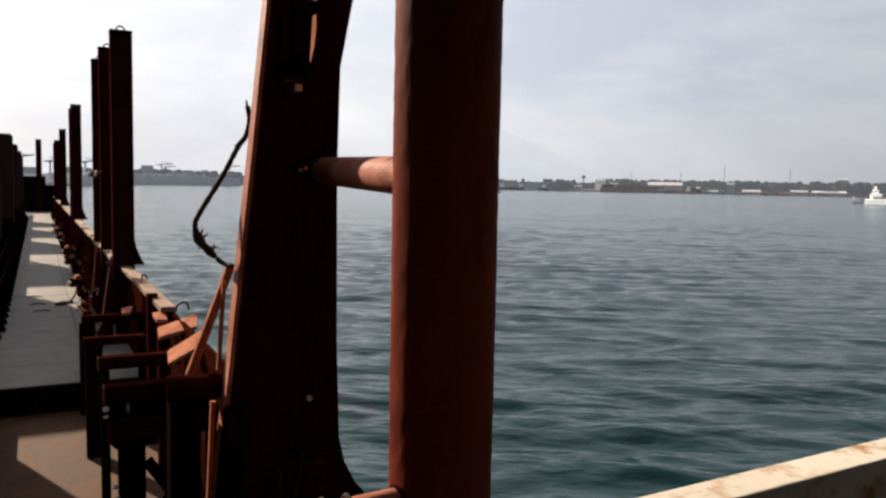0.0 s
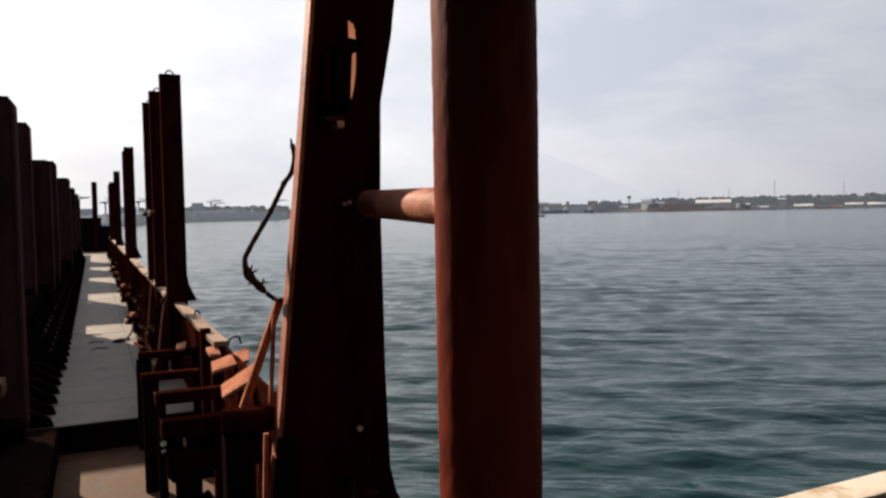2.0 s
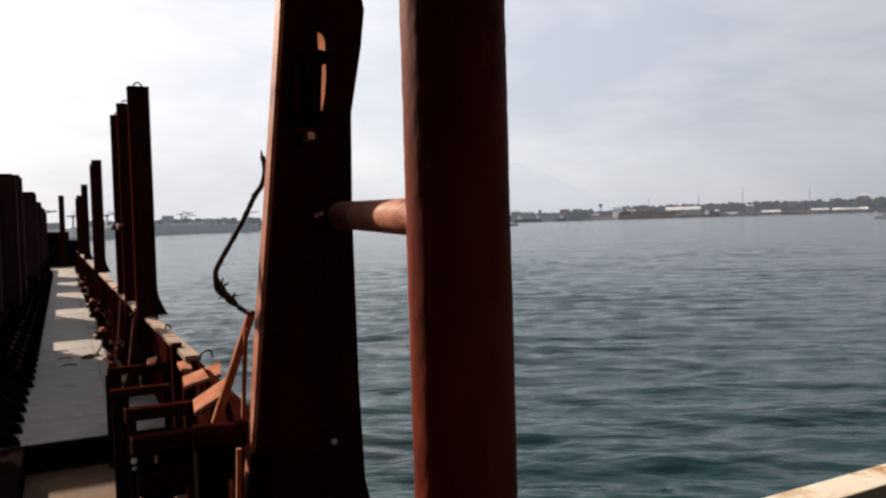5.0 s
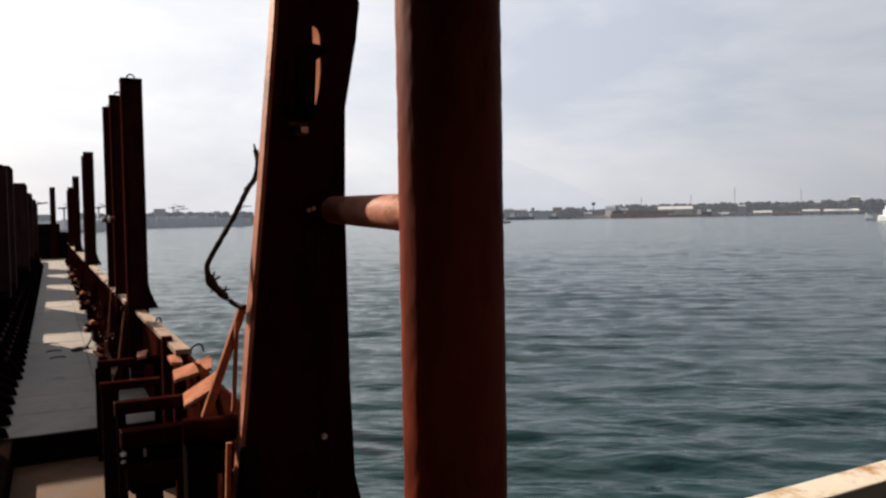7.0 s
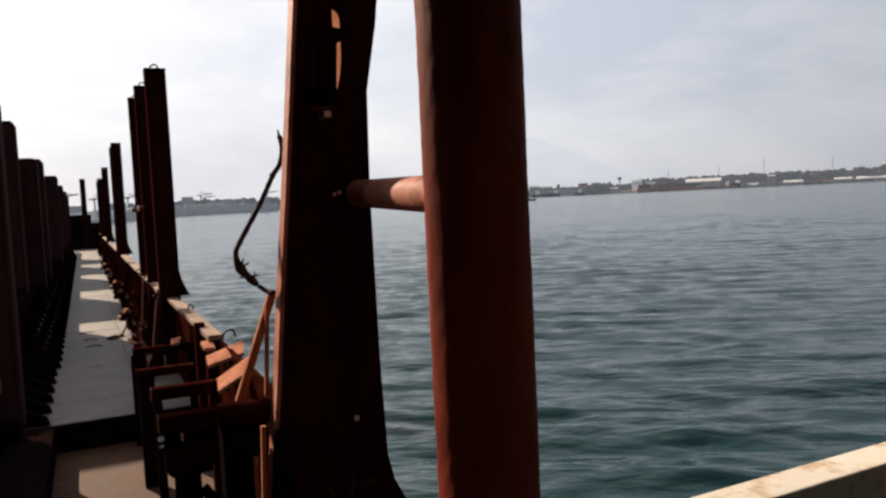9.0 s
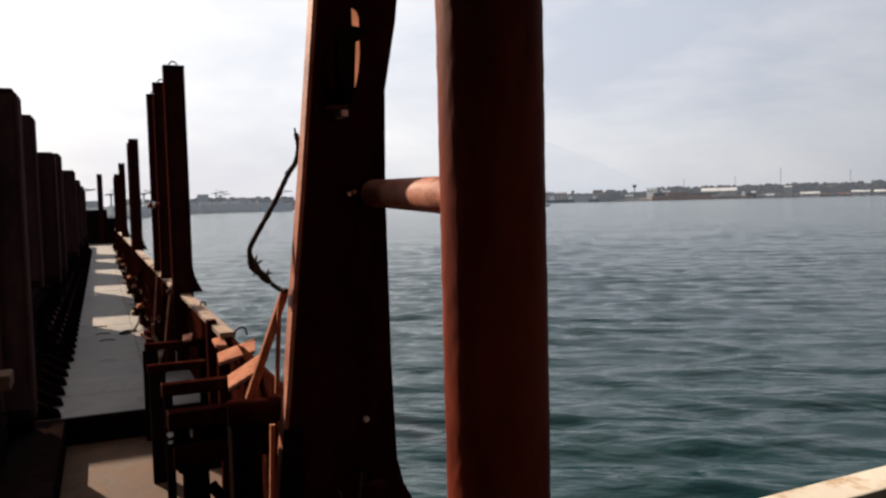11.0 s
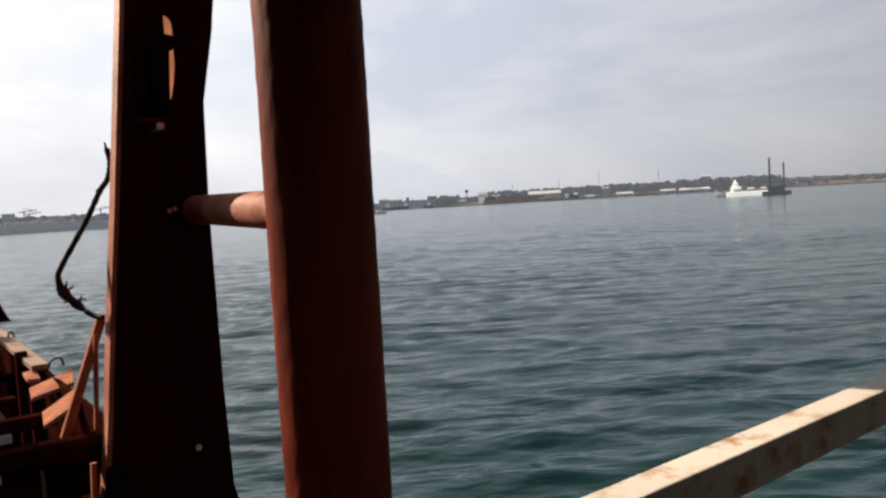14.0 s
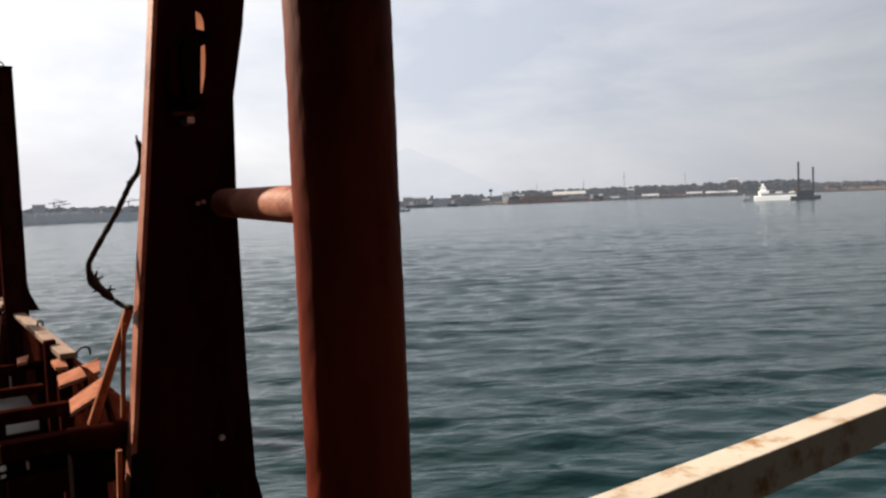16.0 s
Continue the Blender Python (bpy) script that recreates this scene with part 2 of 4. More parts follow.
def beam_bevelled(w, h, L, m, bevel):
    bm = box((-w / 2, -h / 2, -L / 2), (w / 2, h / 2, L / 2), bevel)
    bmesh.ops.transform(bm, matrix=m, verts=bm.verts)
    return bm


def plate(outline, y0, y1, axis="y", bevel=0.004):
    """A flat plate from an outline in (x, z) between y0 and y1, or in (y, z) between two x."""
    bm = bmesh.new()
    def at(u, v, w):
        return (u, w, v) if axis == "y" else (w, u, v) if axis == "x" else (u, v, w)
    front = [bm.verts.new(at(u, v, y0)) for u, v in outline]
    rear = [bm.verts.new(at(u, v, y1)) for u, v in outline]
    bm.faces.new(front)
    bm.faces.new(rear[::-1])
    for i in range(len(outline)):
        j = (i + 1) % len(outline)
        bm.faces.new((front[i], rear[i], rear[j], front[j]))
    if bevel:
        bmesh.ops.bevel(bm, geom=list(bm.edges), offset=bevel, segments=1, affect="EDGES")
    return bm


def cord(points, r, sides=8, wobble=0.0, knots=()):
    """A round cord along a smooth line through points."""
    pts = [Vector(p) for p in points]
    line = []
    for i in range(len(pts) - 1):
        p0, p1, p2, p3 = pts[max(i - 1, 0)], pts[i], pts[i + 1], pts[min(i + 2, len(pts) - 1)]
        for k in range(8):
            u = k / 8
            line.append(0.5 * (2 * p1 + (p2 - p0) * u + (2 * p0 - 5 * p1 + 4 * p2 - p3) * u * u + (3 * p1 - p0 - 3 * p2 + p3) * u ** 3))
    line.append(pts[-1])
    bm = bmesh.new()
    rings = []
    for i, p in enumerate(line):
        d = (line[min(i + 1, len(line) - 1)] - line[max(i - 1, 0)]).normalized()
        side = d.orthogonal().normalized()
        other = d.cross(side)
        rr = r * (1 + wobble * math.sin(i * 2.4))
        for c, w, g in knots:
            rr += g * math.exp(-((i / 8 - c) / w) ** 2)
        rings.append([bm.verts.new(p + rr * (math.cos(2 * math.pi * k / sides) * side + math.sin(2 * math.pi * k / sides) * other)) for k in range(sides)])
    for a, b in zip(rings, rings[1:]):
        for k in range(sides):
            bm.faces.new((a[k], a[(k + 1) % sides], b[(k + 1) % sides], b[k]))
    bm.faces.new(rings[0])
    bm.faces.new(rings[-1][::-1])
    return bm


# ---- water: one sheet to the horizon ----
SEA = -2.4


def build_water():
    angles = list(np.radians(np.concatenate([np.arange(-22, 84, 0.3), np.arange(84, 338, 3.0)])))
    radii = np.concatenate([[0.5], np.geomspace(2.0, 220, 420), np.geomspace(235, 4900, 60)])
    a, r = np.meshgrid(angles, radii)
    x, y = r * np.sin(a), r * np.cos(a)
    rng = np.random.default_rng(4)
    z = np.zeros_like(x)
    gusts = 1 + 0.45 * np.sin(0.045 * x - 0.10 * y + 1.5 * np.sin(0.03 * x + 0.02 * y)) * np.sin(0.06 * y + 0.03 * x + 2)
    for _ in range(46):
        turn = radians(31) + rng.normal(0, 0.27)
        length = 0.55 * 5.5 ** rng.uniform(0, 1)
        k = 2 * np.pi / length
        keep = np.clip(1.5 - r * 0.013 / length, 0, 1)
        phase = k * (x * np.sin(turn) + y * np.cos(turn)) + rng.uniform(0, 6.28) + 1.3 * np.sin(0.17 * x + rng.uniform(0, 6)) * np.cos(0.13 * y + rng.uniform(0, 6))
        z += keep * gusts * 0.0050 * length * (np.sin(phase) + 0.22 * np.sin(2 * phase + 1.57))
    near = np.clip((r - 1) / 3, 0, 1)
    co = np.stack([x, y, SEA + z * near], -1).reshape(-1, 3)
    n, m = len(radii), len(angles)
    i = np.arange((n - 1) * m).reshape(n - 1, m)
    j = np.roll(np.arange(m), -1)
    quads = np.stack([i, i[:, j], i[:, j] + m, i + m], -1).reshape(-1, 4)
    me = bpy.data.meshes.new("water")
    me.from_pydata(co.tolist(), [], quads.tolist())
    me.materials.append(WATER)
    me.polygons.foreach_set("use_smooth", [True] * len(me.polygons))
    me.update()
    tagged(new("water", me), "rippled teal harbour water under a bright sky", "water", kind="structure")


build_water()


# ---- the ship: decks, riser, hull side ----
def structure(name, bm, mat, label, category):
    return tagged(part(name, bm, mat), label, category, kind="structure")


structure("deck", box((-0.95, 10.3, -0.25), (1.18, 66, -0.012)), DARK, "worn pale grey ship deck with damp stains", "deck")
structure("lower_deck", box((-1.28, 1.3, -0.85), (1.18, 10.22, -0.33)), RUSTDECK, "rust-stained lower deck plating in sunlight", "deck")
# dark box added to make the lower deck's left side black
structure("deck_kerb", box((-0.995, 4.7, -0.325), (-0.48, 10.215, 0.02), 0.03), DARK, "low dark box added along the lower deck", "kerb")
structure("deck_riser", box((-1.28, 10.22, -0.85), (1.18, 10.296, -0.006)), DARK, "dark step face between the decks, shade in its colour", "step")
structure("hull_side", box((1.185, -6, -3.2), (1.225, 66, 1.14)), RUSTBAR, "dark red rusted ship side plating", "hull")


# ---- bulwark ----
def build_bulwark():
    rail = thing("bulwark_rail", (0, 0, 0), "weathered orange-brown flat rail cap on the bulwark", "rail")
    random.seed(3)
    y = 8.2
    while y < 64:
        L = random.uniform(1.4, 2.6)
        part("rail_cap", box((1.085 if y < 12 else 1.05, y, 1.146), (1.235, y + L - 0.03, 1.2 + random.uniform(-0.01, 0.012)), 0.008), TIMBER, rail)
        y += L
    stay = thing("bulwark_stay", (1.18, 8.3, 0), "dark red triangular steel stay against the bulwark", "stay", "bulwark stays")
    web = part("web", plate([(-0.36, 0.0), (0.0, 0.0), (0.0, 1.14), (-0.12, 1.14), (-0.16, 0.75)], -0.012, 0.012), OXIDE, stay)
    part("flange", beam((-0.37, 0, 0.0), (-0.13, 0, 1.12), 0.09, 0.02, up=(1, 0, 0.3), bevel=0), OXIDE, web)
    y = 14.9
    stay.location.y, first = y, True
    while y < 60:
        if not first:
            copy_thing(stay, pose(1.18, y, 0))
        first = False
        y += 0.85 + (0.3 if y > 30 else 0)


build_bulwark()


# ---- stanchions along the bulwark ----
def far_stanchion(y, x=1.15, top=5.0, ring=True, width=0.30, deep=0.26):
    s = thing("stanchion", (x, y, 0), "tall dark red steel stanchion standing on the ship's bulwark", "stanchion", "stanchions along the bulwark")
    h = width / 2
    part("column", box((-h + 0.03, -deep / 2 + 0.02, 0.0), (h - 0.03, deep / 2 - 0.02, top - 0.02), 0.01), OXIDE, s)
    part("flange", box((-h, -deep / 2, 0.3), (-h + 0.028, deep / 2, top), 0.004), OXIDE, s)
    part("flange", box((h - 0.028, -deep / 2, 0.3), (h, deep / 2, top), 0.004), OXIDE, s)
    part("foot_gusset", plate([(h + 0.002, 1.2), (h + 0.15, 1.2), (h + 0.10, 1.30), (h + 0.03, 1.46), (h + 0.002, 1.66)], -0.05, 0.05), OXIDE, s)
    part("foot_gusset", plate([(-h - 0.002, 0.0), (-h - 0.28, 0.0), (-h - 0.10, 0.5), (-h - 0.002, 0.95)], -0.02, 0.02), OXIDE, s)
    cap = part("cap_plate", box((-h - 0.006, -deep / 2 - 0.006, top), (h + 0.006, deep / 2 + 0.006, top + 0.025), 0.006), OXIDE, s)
    if ring:
        part("lifting_ring", cord([(-0.05, 0, top + 0.02), (-0.05, 0, top + 0.07), (0, 0, top + 0.1), (0.05, 0, top + 0.07), (0.05, 0, top + 0.02)], 0.012), DARK, cap)
    return s


for n, (y, top) in enumerate(((12.6, 4.67), (15.6, 4.87), (17.6, 4.93), (27.6, 4.86), (29.3, 4.86), (42.0, 4.91), (54.0, 4.92), (58.0, 4.9))):
    far_stanchion(y, x=1.18 if n in (1, 2) else 1.14, top=top, ring=n < 3)
for y in (15.6, 17.6):
    stub = thing("connecting_pipe", (0, 0, 0), "short pale worn pipe stub beside a stanchion", "pipe", "connecting pipes")
    part("pipe", tube((0.955, y - 0.19, 2.6), (1.05, y - 0.19, 2.6), 0.05), OXIDE_PIPE, stub)
    # pale collar stands for the sunlit end of the stub
    part("end_collar", tube((0.93, y - 0.19, 2.6), (0.965, y - 0.19, 2.6), 0.06), BOLT, stub, "bright collar with sunlight in its colour")


# ---- the large stanchion close by, with its cleat, brace, links and rope ----
def near_stanchion():
    s = thing("stanchion", (0, 0, 0), "massive dark red steel stanchion with a tapered foot and cut-out head", "stanchion", "stanchions along the bulwark")
    left = [(0.585, 0.0), (0.60, 1.2), (0.665, 1.76), (0.705, 2.16), (0.75, 2.57), (0.82, 3.27), (0.86, 3.75)]
    face = left + [(0.974, 3.75), (0.974, 0.0)]
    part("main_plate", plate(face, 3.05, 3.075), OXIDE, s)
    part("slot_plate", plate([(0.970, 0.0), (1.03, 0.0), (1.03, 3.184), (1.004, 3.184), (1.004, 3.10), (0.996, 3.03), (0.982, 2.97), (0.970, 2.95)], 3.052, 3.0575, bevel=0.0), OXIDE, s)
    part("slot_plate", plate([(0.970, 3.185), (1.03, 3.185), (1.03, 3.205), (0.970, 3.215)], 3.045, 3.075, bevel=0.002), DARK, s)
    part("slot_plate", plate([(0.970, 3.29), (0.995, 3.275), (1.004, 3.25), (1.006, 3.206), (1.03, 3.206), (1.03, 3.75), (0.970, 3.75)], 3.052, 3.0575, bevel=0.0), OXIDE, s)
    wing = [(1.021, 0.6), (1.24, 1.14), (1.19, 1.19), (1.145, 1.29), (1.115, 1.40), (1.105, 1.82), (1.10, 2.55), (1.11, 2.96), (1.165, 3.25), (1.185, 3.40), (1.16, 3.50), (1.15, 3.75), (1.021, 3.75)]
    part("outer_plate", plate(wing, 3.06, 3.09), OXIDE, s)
    part("web", box((1.0045, 3.058, 0.0), (1.02, 3.30, 3.75), 0.0), LIT_ORANGE, s, "sunlit orange web seen through the slot")
    # inner flange follows the taper
    bm = bmesh.new()
    for (xa, za), (xb, zb) in zip(left, left[1:]):
        q = [bm.verts.new(p) for p in ((xa - 0.012, 3.04, za), (xa - 0.012, 3.12, za), (xb - 0.012, 3.12, zb), (xb - 0.012, 3.04, zb), (xa + 0.006, 3.04, za), (xa + 0.006, 3.12, za), (xb + 0.006, 3.12, zb), (xb + 0.006, 3.04, zb))]
        for f in ((0, 1, 2, 3), (4, 5, 6, 7), (0, 3, 7, 4), (1, 2, 6, 5)):
            bm.faces.new([q[k] for k in f])
    bmesh.ops.remove_doubles(bm, verts=bm.verts, dist=0.0005)
    # flange takes the lit oxide tone while the main plate keeps the dark one
    part("inner_flange", bm, LIT_OXIDE, s, "orange flange edge with sunlight in its colour")
    # dark plate added over the lower flange in place of the shadow there
    part("knee_plate", plate([(0.572, 0.0), (0.59, 1.2), (0.632, 1.60), (0.70, 1.60), (0.70, 0.0)], 3.0, 3.036), DARK, s)
    part("foot_plate", box((0.85, 2.98, 0.0), (1.04, 3.046, 1.33), 0.006), OXIDE, s)
    # lighter strip painted for the sun on the foot plate's left edge
    part("edge_strip", box((0.838, 2.975, 0.0), (0.848, 3.04, 1.32), 0.002), BARE, s, "bright plate edge, sunlight put into its colour")
    part("head_plate", box((0.85, 3.0, 3.752), (1.17, 3.24, 3.78), 0.004), OXIDE, s)
    return s


near_stanchion()


def cleat():
    c = thing("lashing_bracket", (0, 0, 0), "long dark steel lashing bracket on a stanchion", "bracket")
    part("back_bar", plate([(0.905, 2.90), (0.893, 2.98), (0.890, 3.10), (0.902, 3.155), (0.925, 3.172), (0.962, 3.176), (0.985, 3.165), (0.985, 3.145), (0.962, 3.14), (0.955, 2.95), (0.95, 2.90)], 2.985, 3.046), DARK, c)
    part("cheek", plate([(0.842, 2.945), (0.858, 3.13), (0.888, 3.145), (0.888, 2.945)], 3.02, 3.046), OXIDE, c)
    part("lower_lug", box((0.842, 2.975, 2.918), (0.955, 3.046, 2.934), 0.003), DARK, c)
    # this lug is lighter: the sun on it is put into the colour
    part("lower_lug", box((0.842, 2.965, 2.866), (0.92, 3.046, 2.88), 0.003), BARE, c)
    part("lug_end", box((0.887, 2.955, 2.836), (0.917, 3.046, 2.862), 0.004), BOLT, c, "bare pale worn steel end")


cleat()


def bolt_at(x, y, z, r=0.018):
    b = thing("bolt", (x, y, z), "bare worn steel bolt on a red stanchion", "bolt", "bolts")
    head = part("head", tube((0, -0.022, 0), (0, 0, 0), r, sides=6), BOLT, b)
    part("washer", tube((0, -0.008, 0), (0, 0.002, 0), r * 1.5), OXIDE, head)


bolt_at(0.978, 3.052, 1.593, 0.013)
bolt_at(0.952, 3.052, 1.30, 0.009)
bolt_at(0.935, 3.05, 2.533, 0.009)
bolt_at(0.956, 3.05, 2.54, 0.009)


hook = thing("rope_hook", (0, 0, 0), "small dark hook with a hanging cord on the stanchion foot", "hook")
part("hook", cord([(0.90, 3.045, 1.37), (0.91, 3.0, 1.40), (0.94, 2.97, 1.405), (0.965, 2.97, 1.38), (0.955, 2.975, 1.35)], 0.009), DARK, hook)
part("cord_tail", cord([(0.93, 2.97, 1.395), (0.915, 2.965, 1.3), (0.89, 2.965, 1.18), (0.9, 2.965, 1.0)], 0.006), ROPE, hook)


def big_pipe():
    p = thing("pipe_post", (1.09, 2.08, 0), "thick upright red-oxide steel pipe, worn and blistered", "pipe")
    bm = bmesh.new()
    sides, rings = 64, 230
    grid = []
    for i in range(rings):
        z = -0.6 + 5.0 * i / (rings - 1)
        ring = []
        for k in range(sides):
            a = 2 * math.pi * k / sides
            c, s_ = math.cos(a), math.sin(a)
            r = 0.160 + 0.0014 * noise.noise((c * 1.3, s_ * 1.3, z * 2.2)) + 0.0022 * noise.noise((c * 6, s_ * 6, z * 22))
            ring.append(bm.verts.new((r * c, r * s_, z)))
        grid.append(ring)
    for a, b in zip(grid, grid[1:]):
        for k in range(sides):
            bm.faces.new((a[k], a[(k + 1) % sides], b[(k + 1) % sides], b[k]))
    bm.faces.new(grid[0])
    bm.faces.new(grid[-1][::-1])
    part("tube", bm, OXIDE_PIPE, p, smooth=True)
    for z, r in ((2.513, 0.064),):
        link = thing("connecting_pipe", (0, 0, 0), "short worn red pipe joining the post to the stanchion", "pipe", "connecting pipes")
        a, b = Vector((1.035, 3.046, z + 0.02)), Vector((1.03, 2.13, z - 0.008))
        pipe = part("pipe", tube(a, b, r * 0.86, r, 40), LIT_OXIDE, link)
        part("weld_bead", tube(a - Vector((0, 0.028, 0)), a - Vector((0, 0.004, 0)), r * 1.08, r * 1.04, 32), OXIDE, pipe)


big_pipe()

cross = thing("cross_pipe", (0, 0, 0), "worn orange-red pipe running inboard from the pipe post", "pipe", "connecting pipes")
part("pipe", tube((0.94, 2.05, 1.535), (0.1, 2.05, 1.505), 0.042, sides=32), LIT_OXIDE, cross)
part("collar", tube((0.955, 2.05, 1.536), (0.925, 2.05, 1.535), 0.05, sides=32), OXIDE, cross)
for x in (0.70, 0.775):
    part("lashing", cord([(x, 2.05 + 0.05 * math.cos(a * math.pi / 4), 1.53 + 0.05 * math.sin(a * math.pi / 4)) for a in range(9)], 0.006), ROPE, cross, "thin dark cord wound round the pipe")
    part("cord_tail", cord([(x, 2.0, 1.53), (x + 0.008, 1.99, 1.43), (x - 0.01, 1.995, 1.23), (x, 2.0, 1.03)], 0.005), ROPE, cross, "thin dark hanging cord")


def rope():
    r = thing("mooring_rope", (0, 0, 0), "frayed dark rope hanging in a loop from a stanchion", "rope")
    part("strand", cord([(0.768, 3.22, 2.79), (0.776, 3.22, 2.735), (0.766, 3.24, 2.672), (0.738, 3.26, 2.625), (0.685, 3.3, 2.508), (0.59, 3.3, 2.349), (0.571, 3.3, 2.299), (0.586, 3.3, 2.24), (0.627, 3.29, 2.19), (0.672, 3.27, 2.145), (0.70, 3.2, 2.135)], 0.0112, wobble=0.12, knots=((7.0, 0.5, 0.011), (8.0, 0.3, 0.008))), ROPE, r, smooth=True)
    for a, b in (((0.586, 3.3, 2.24), (0.622, 3.29, 2.262)), ((0.615, 3.29, 2.20), (0.660, 3.28, 2.208)), ((0.59, 3.3, 2.245), (0.60, 3.29, 2.285)), ((0.75, 3.25, 2.645), (0.722, 3.25, 2.628)), ((0.63, 3.29, 2.185), (0.645, 3.28, 2.222)), ((0.768, 3.22, 2.78), (0.762, 3.22, 2.815)), ((0.605, 3.3, 2.21), (0.58, 3.3, 2.20))):
        part("frayed_end", tube(a, b, 0.0075, 0.003, 6), ROPE, r)


rope()


def portal():
    f = thing("support_frame", (0, 0, 0), "dark red steel frame propping the large stanchion", "frame")
    part("post", box((0.446, 3.15, -0.33), (0.565, 3.27, 1.602), 0.01), DARK, f)
    part("head_pipe", tube((0.44, 3.2, 1.650), (0.74, 3.16, 1.646), 0.050, sides=24), OXIDE, f)
    part("brace", beam((0.708, 3.25, 2.14), (0.545, 3.30, 1.67), 0.034, 0.034, up=(0, 1, 0)), LIT_ORANGE, f, "sunlit orange diagonal brace")
    part("thin_bar", beam((0.672, 3.225, 2.07), (0.648, 3.225, 1.70), 0.016, 0.016, up=(0, 1, 0), bevel=0), LIT_ORANGE, f)
    part("thin_bar", beam((0.64, 3.3, 1.55), (0.612, 3.3, 0.9), 0.02, 0.02, up=(0, 1, 0), bevel=0), LIT_ORANGE, f)


portal()


def trestle(y, x0, x1, bars, legs, ends=True):
    """Flat bars laid across between deck and bulwark on plate legs; bars: bottom and top heights."""
    f = thing("steel_trestle", (0, y, 0), "low dark red steel trestle bridging deck and bulwark", "trestle", "trestles beside the bulwark")
    floor = -0.33 if y < 10.3 else 0.0
    low = min(b for b, _ in bars)
    for n, (z0, z1) in enumerate(bars):
        bar = part("cross_bar", box((x0 + 0.022 * n, -0.055, z0), (x1, 0.055, z1), 0.009), RUSTBAR, f)
        if ends:
            # thin lighter plate stands for the sunlit rim at the bar's end
            part("end_plate", box((x0 + 0.022 * n - 0.009, -0.065, z0 - 0.008), (x0 + 0.022 * n - 0.001, 0.065, z1 - 0.004), 0.002), BARE, bar, "brown plate edge, sunlit rim put into its colour")
    if len(bars) > 1:
        # dark sheet added to blacken the recess between the bars
        part("web_plate", box((x0 + 0.012, -0.01, low + 0.01), (x1 - 0.02, 0.012, max(t for _, t in bars) - 0.02), 0.0), DARK, f)
        part("end_cheek", plate([(x0 + 0.002, max(t for _, t in bars) - 0.11), (x0 + 0.002, low + 0.02), (x0 + 0.05, low - 0.045), (x0 + 0.30, low - 0.045), (x0 + 0.30, low - 0.004), (x0 + 0.07, low - 0.004), (x0 + 0.07, max(t for _, t in bars) - 0.11)], -0.048, -0.02), DARK, f)
    for a, b in legs:
        part("leg", box((a, -0.05, floor), (b, 0.05, low - 0.004), 0.008), DARK, f)
    return f


near_trestle = trestle(5.0, 0.335, 1.02, ((1.137, 1.24), (0.895, 1.026)), ((0.405, 0.56), (0.93, 1.02)))
part("brace", beam((0.57, 0.0, 0.74), (0.86, 0.0, 0.30), 0.07, 0.04, up=(0, 1, 0)), DARK, near_trestle)
part("brace", beam((0.57, 0.0, 0.30), (0.86, 0.0, 0.74), 0.05, 0.03, up=(0, 1, 0)), DARK, near_trestle)
for x_, z_, r_ in ((0.327, 1.108, 0.017), (0.327, 1.062, 0.010), (0.375, 0.62, 0.014), (0.385, 0.55, 0.010)):
    part("bolt_end", tube((x_, -0.062, z_), (x_ + 0.018, -0.05, z_), r_, sides=7), BOLT, near_trestle)
part("lug", box((0.452, -0.064, 1.075), (0.466, -0.02, 1.12), 0.003), BOLT, near_trestle, "bare bright steel lug")
trestle(6.9, 0.422, 1.06, ((0.907, 1.012),), ((0.43, 0.50),))
trestle(8.4, 0.375, 0.95, ((0.820, 0.902),), ((0.39, 0.55),), ends=False)
trestle(10.0, 0.43, 1.16, ((0.785, 0.868),), ((0.405, 0.58), (1.06, 1.14)), ends=False)
stub_post = thing("bulwark_post", (0.50, 10.15, -0.33), "short dark red post against the trestle", "post", "posts by the bulwark")
part("post", box((-0.045, -0.045, 0.016), (0.045, 0.045, 1.23), 0.008), OXIDE, stub_post)
part("base_plate", box((-0.08, -0.065, 0), (0.08, 0.065, 0.015), 0.003), OXIDE, stub_post)


def sloped_board(x0, x1, y, z0, z1, skew, lift, depth=0.35):
    """A plank that rises towards the bulwark and a little away from the walkway's near end."""
    p = thing("timber_board", (0, 0, 0), "board lying aslant on the trestles, sunlit orange in its colour", "board", "boards on the trestles")
    rim = [Vector(q) for q in ((x0, y, z0), (x1, y, z1), (x1 + skew, y + depth, z1 + lift * 1.4), (x0 + skew * 0.5, y + depth, z0 + lift * 0.6))]
    bm = bmesh.new()
    top = [bm.verts.new(q) for q in rim]
    low = [bm.verts.new(q - Vector((0, 0, 0.035))) for q in rim]
    bm.faces.new(top)
    bm.faces.new(low[::-1])
    for i in range(4):
        bm.faces.new((top[i], low[i], low[(i + 1) % 4], top[(i + 1) % 4]))
    bmesh.ops.recalc_face_normals(bm, faces=list(bm.faces))
    bmesh.ops.bevel(bm, geom=list(bm.edges), offset=0.004, segments=1, affect="EDGES")
    part("plank", bm, LIT_ORANGE, p)


sloped_board(0.915, 1.155, 6.5, 1.002, 1.125, 0.085, 0.05)
sloped_board(0.962, 1.30, 7.4, 1.05, 1.13, 0.065, 0.045)
sloped_board(1.015, 1.125, 8.0, 1.112, 1.106, 0.012, 0.03, depth=0.32)
sloped_board(0.86, 0.96, 9.8, 0.905, 0.915, 0.05, 0.02, depth=0.3)


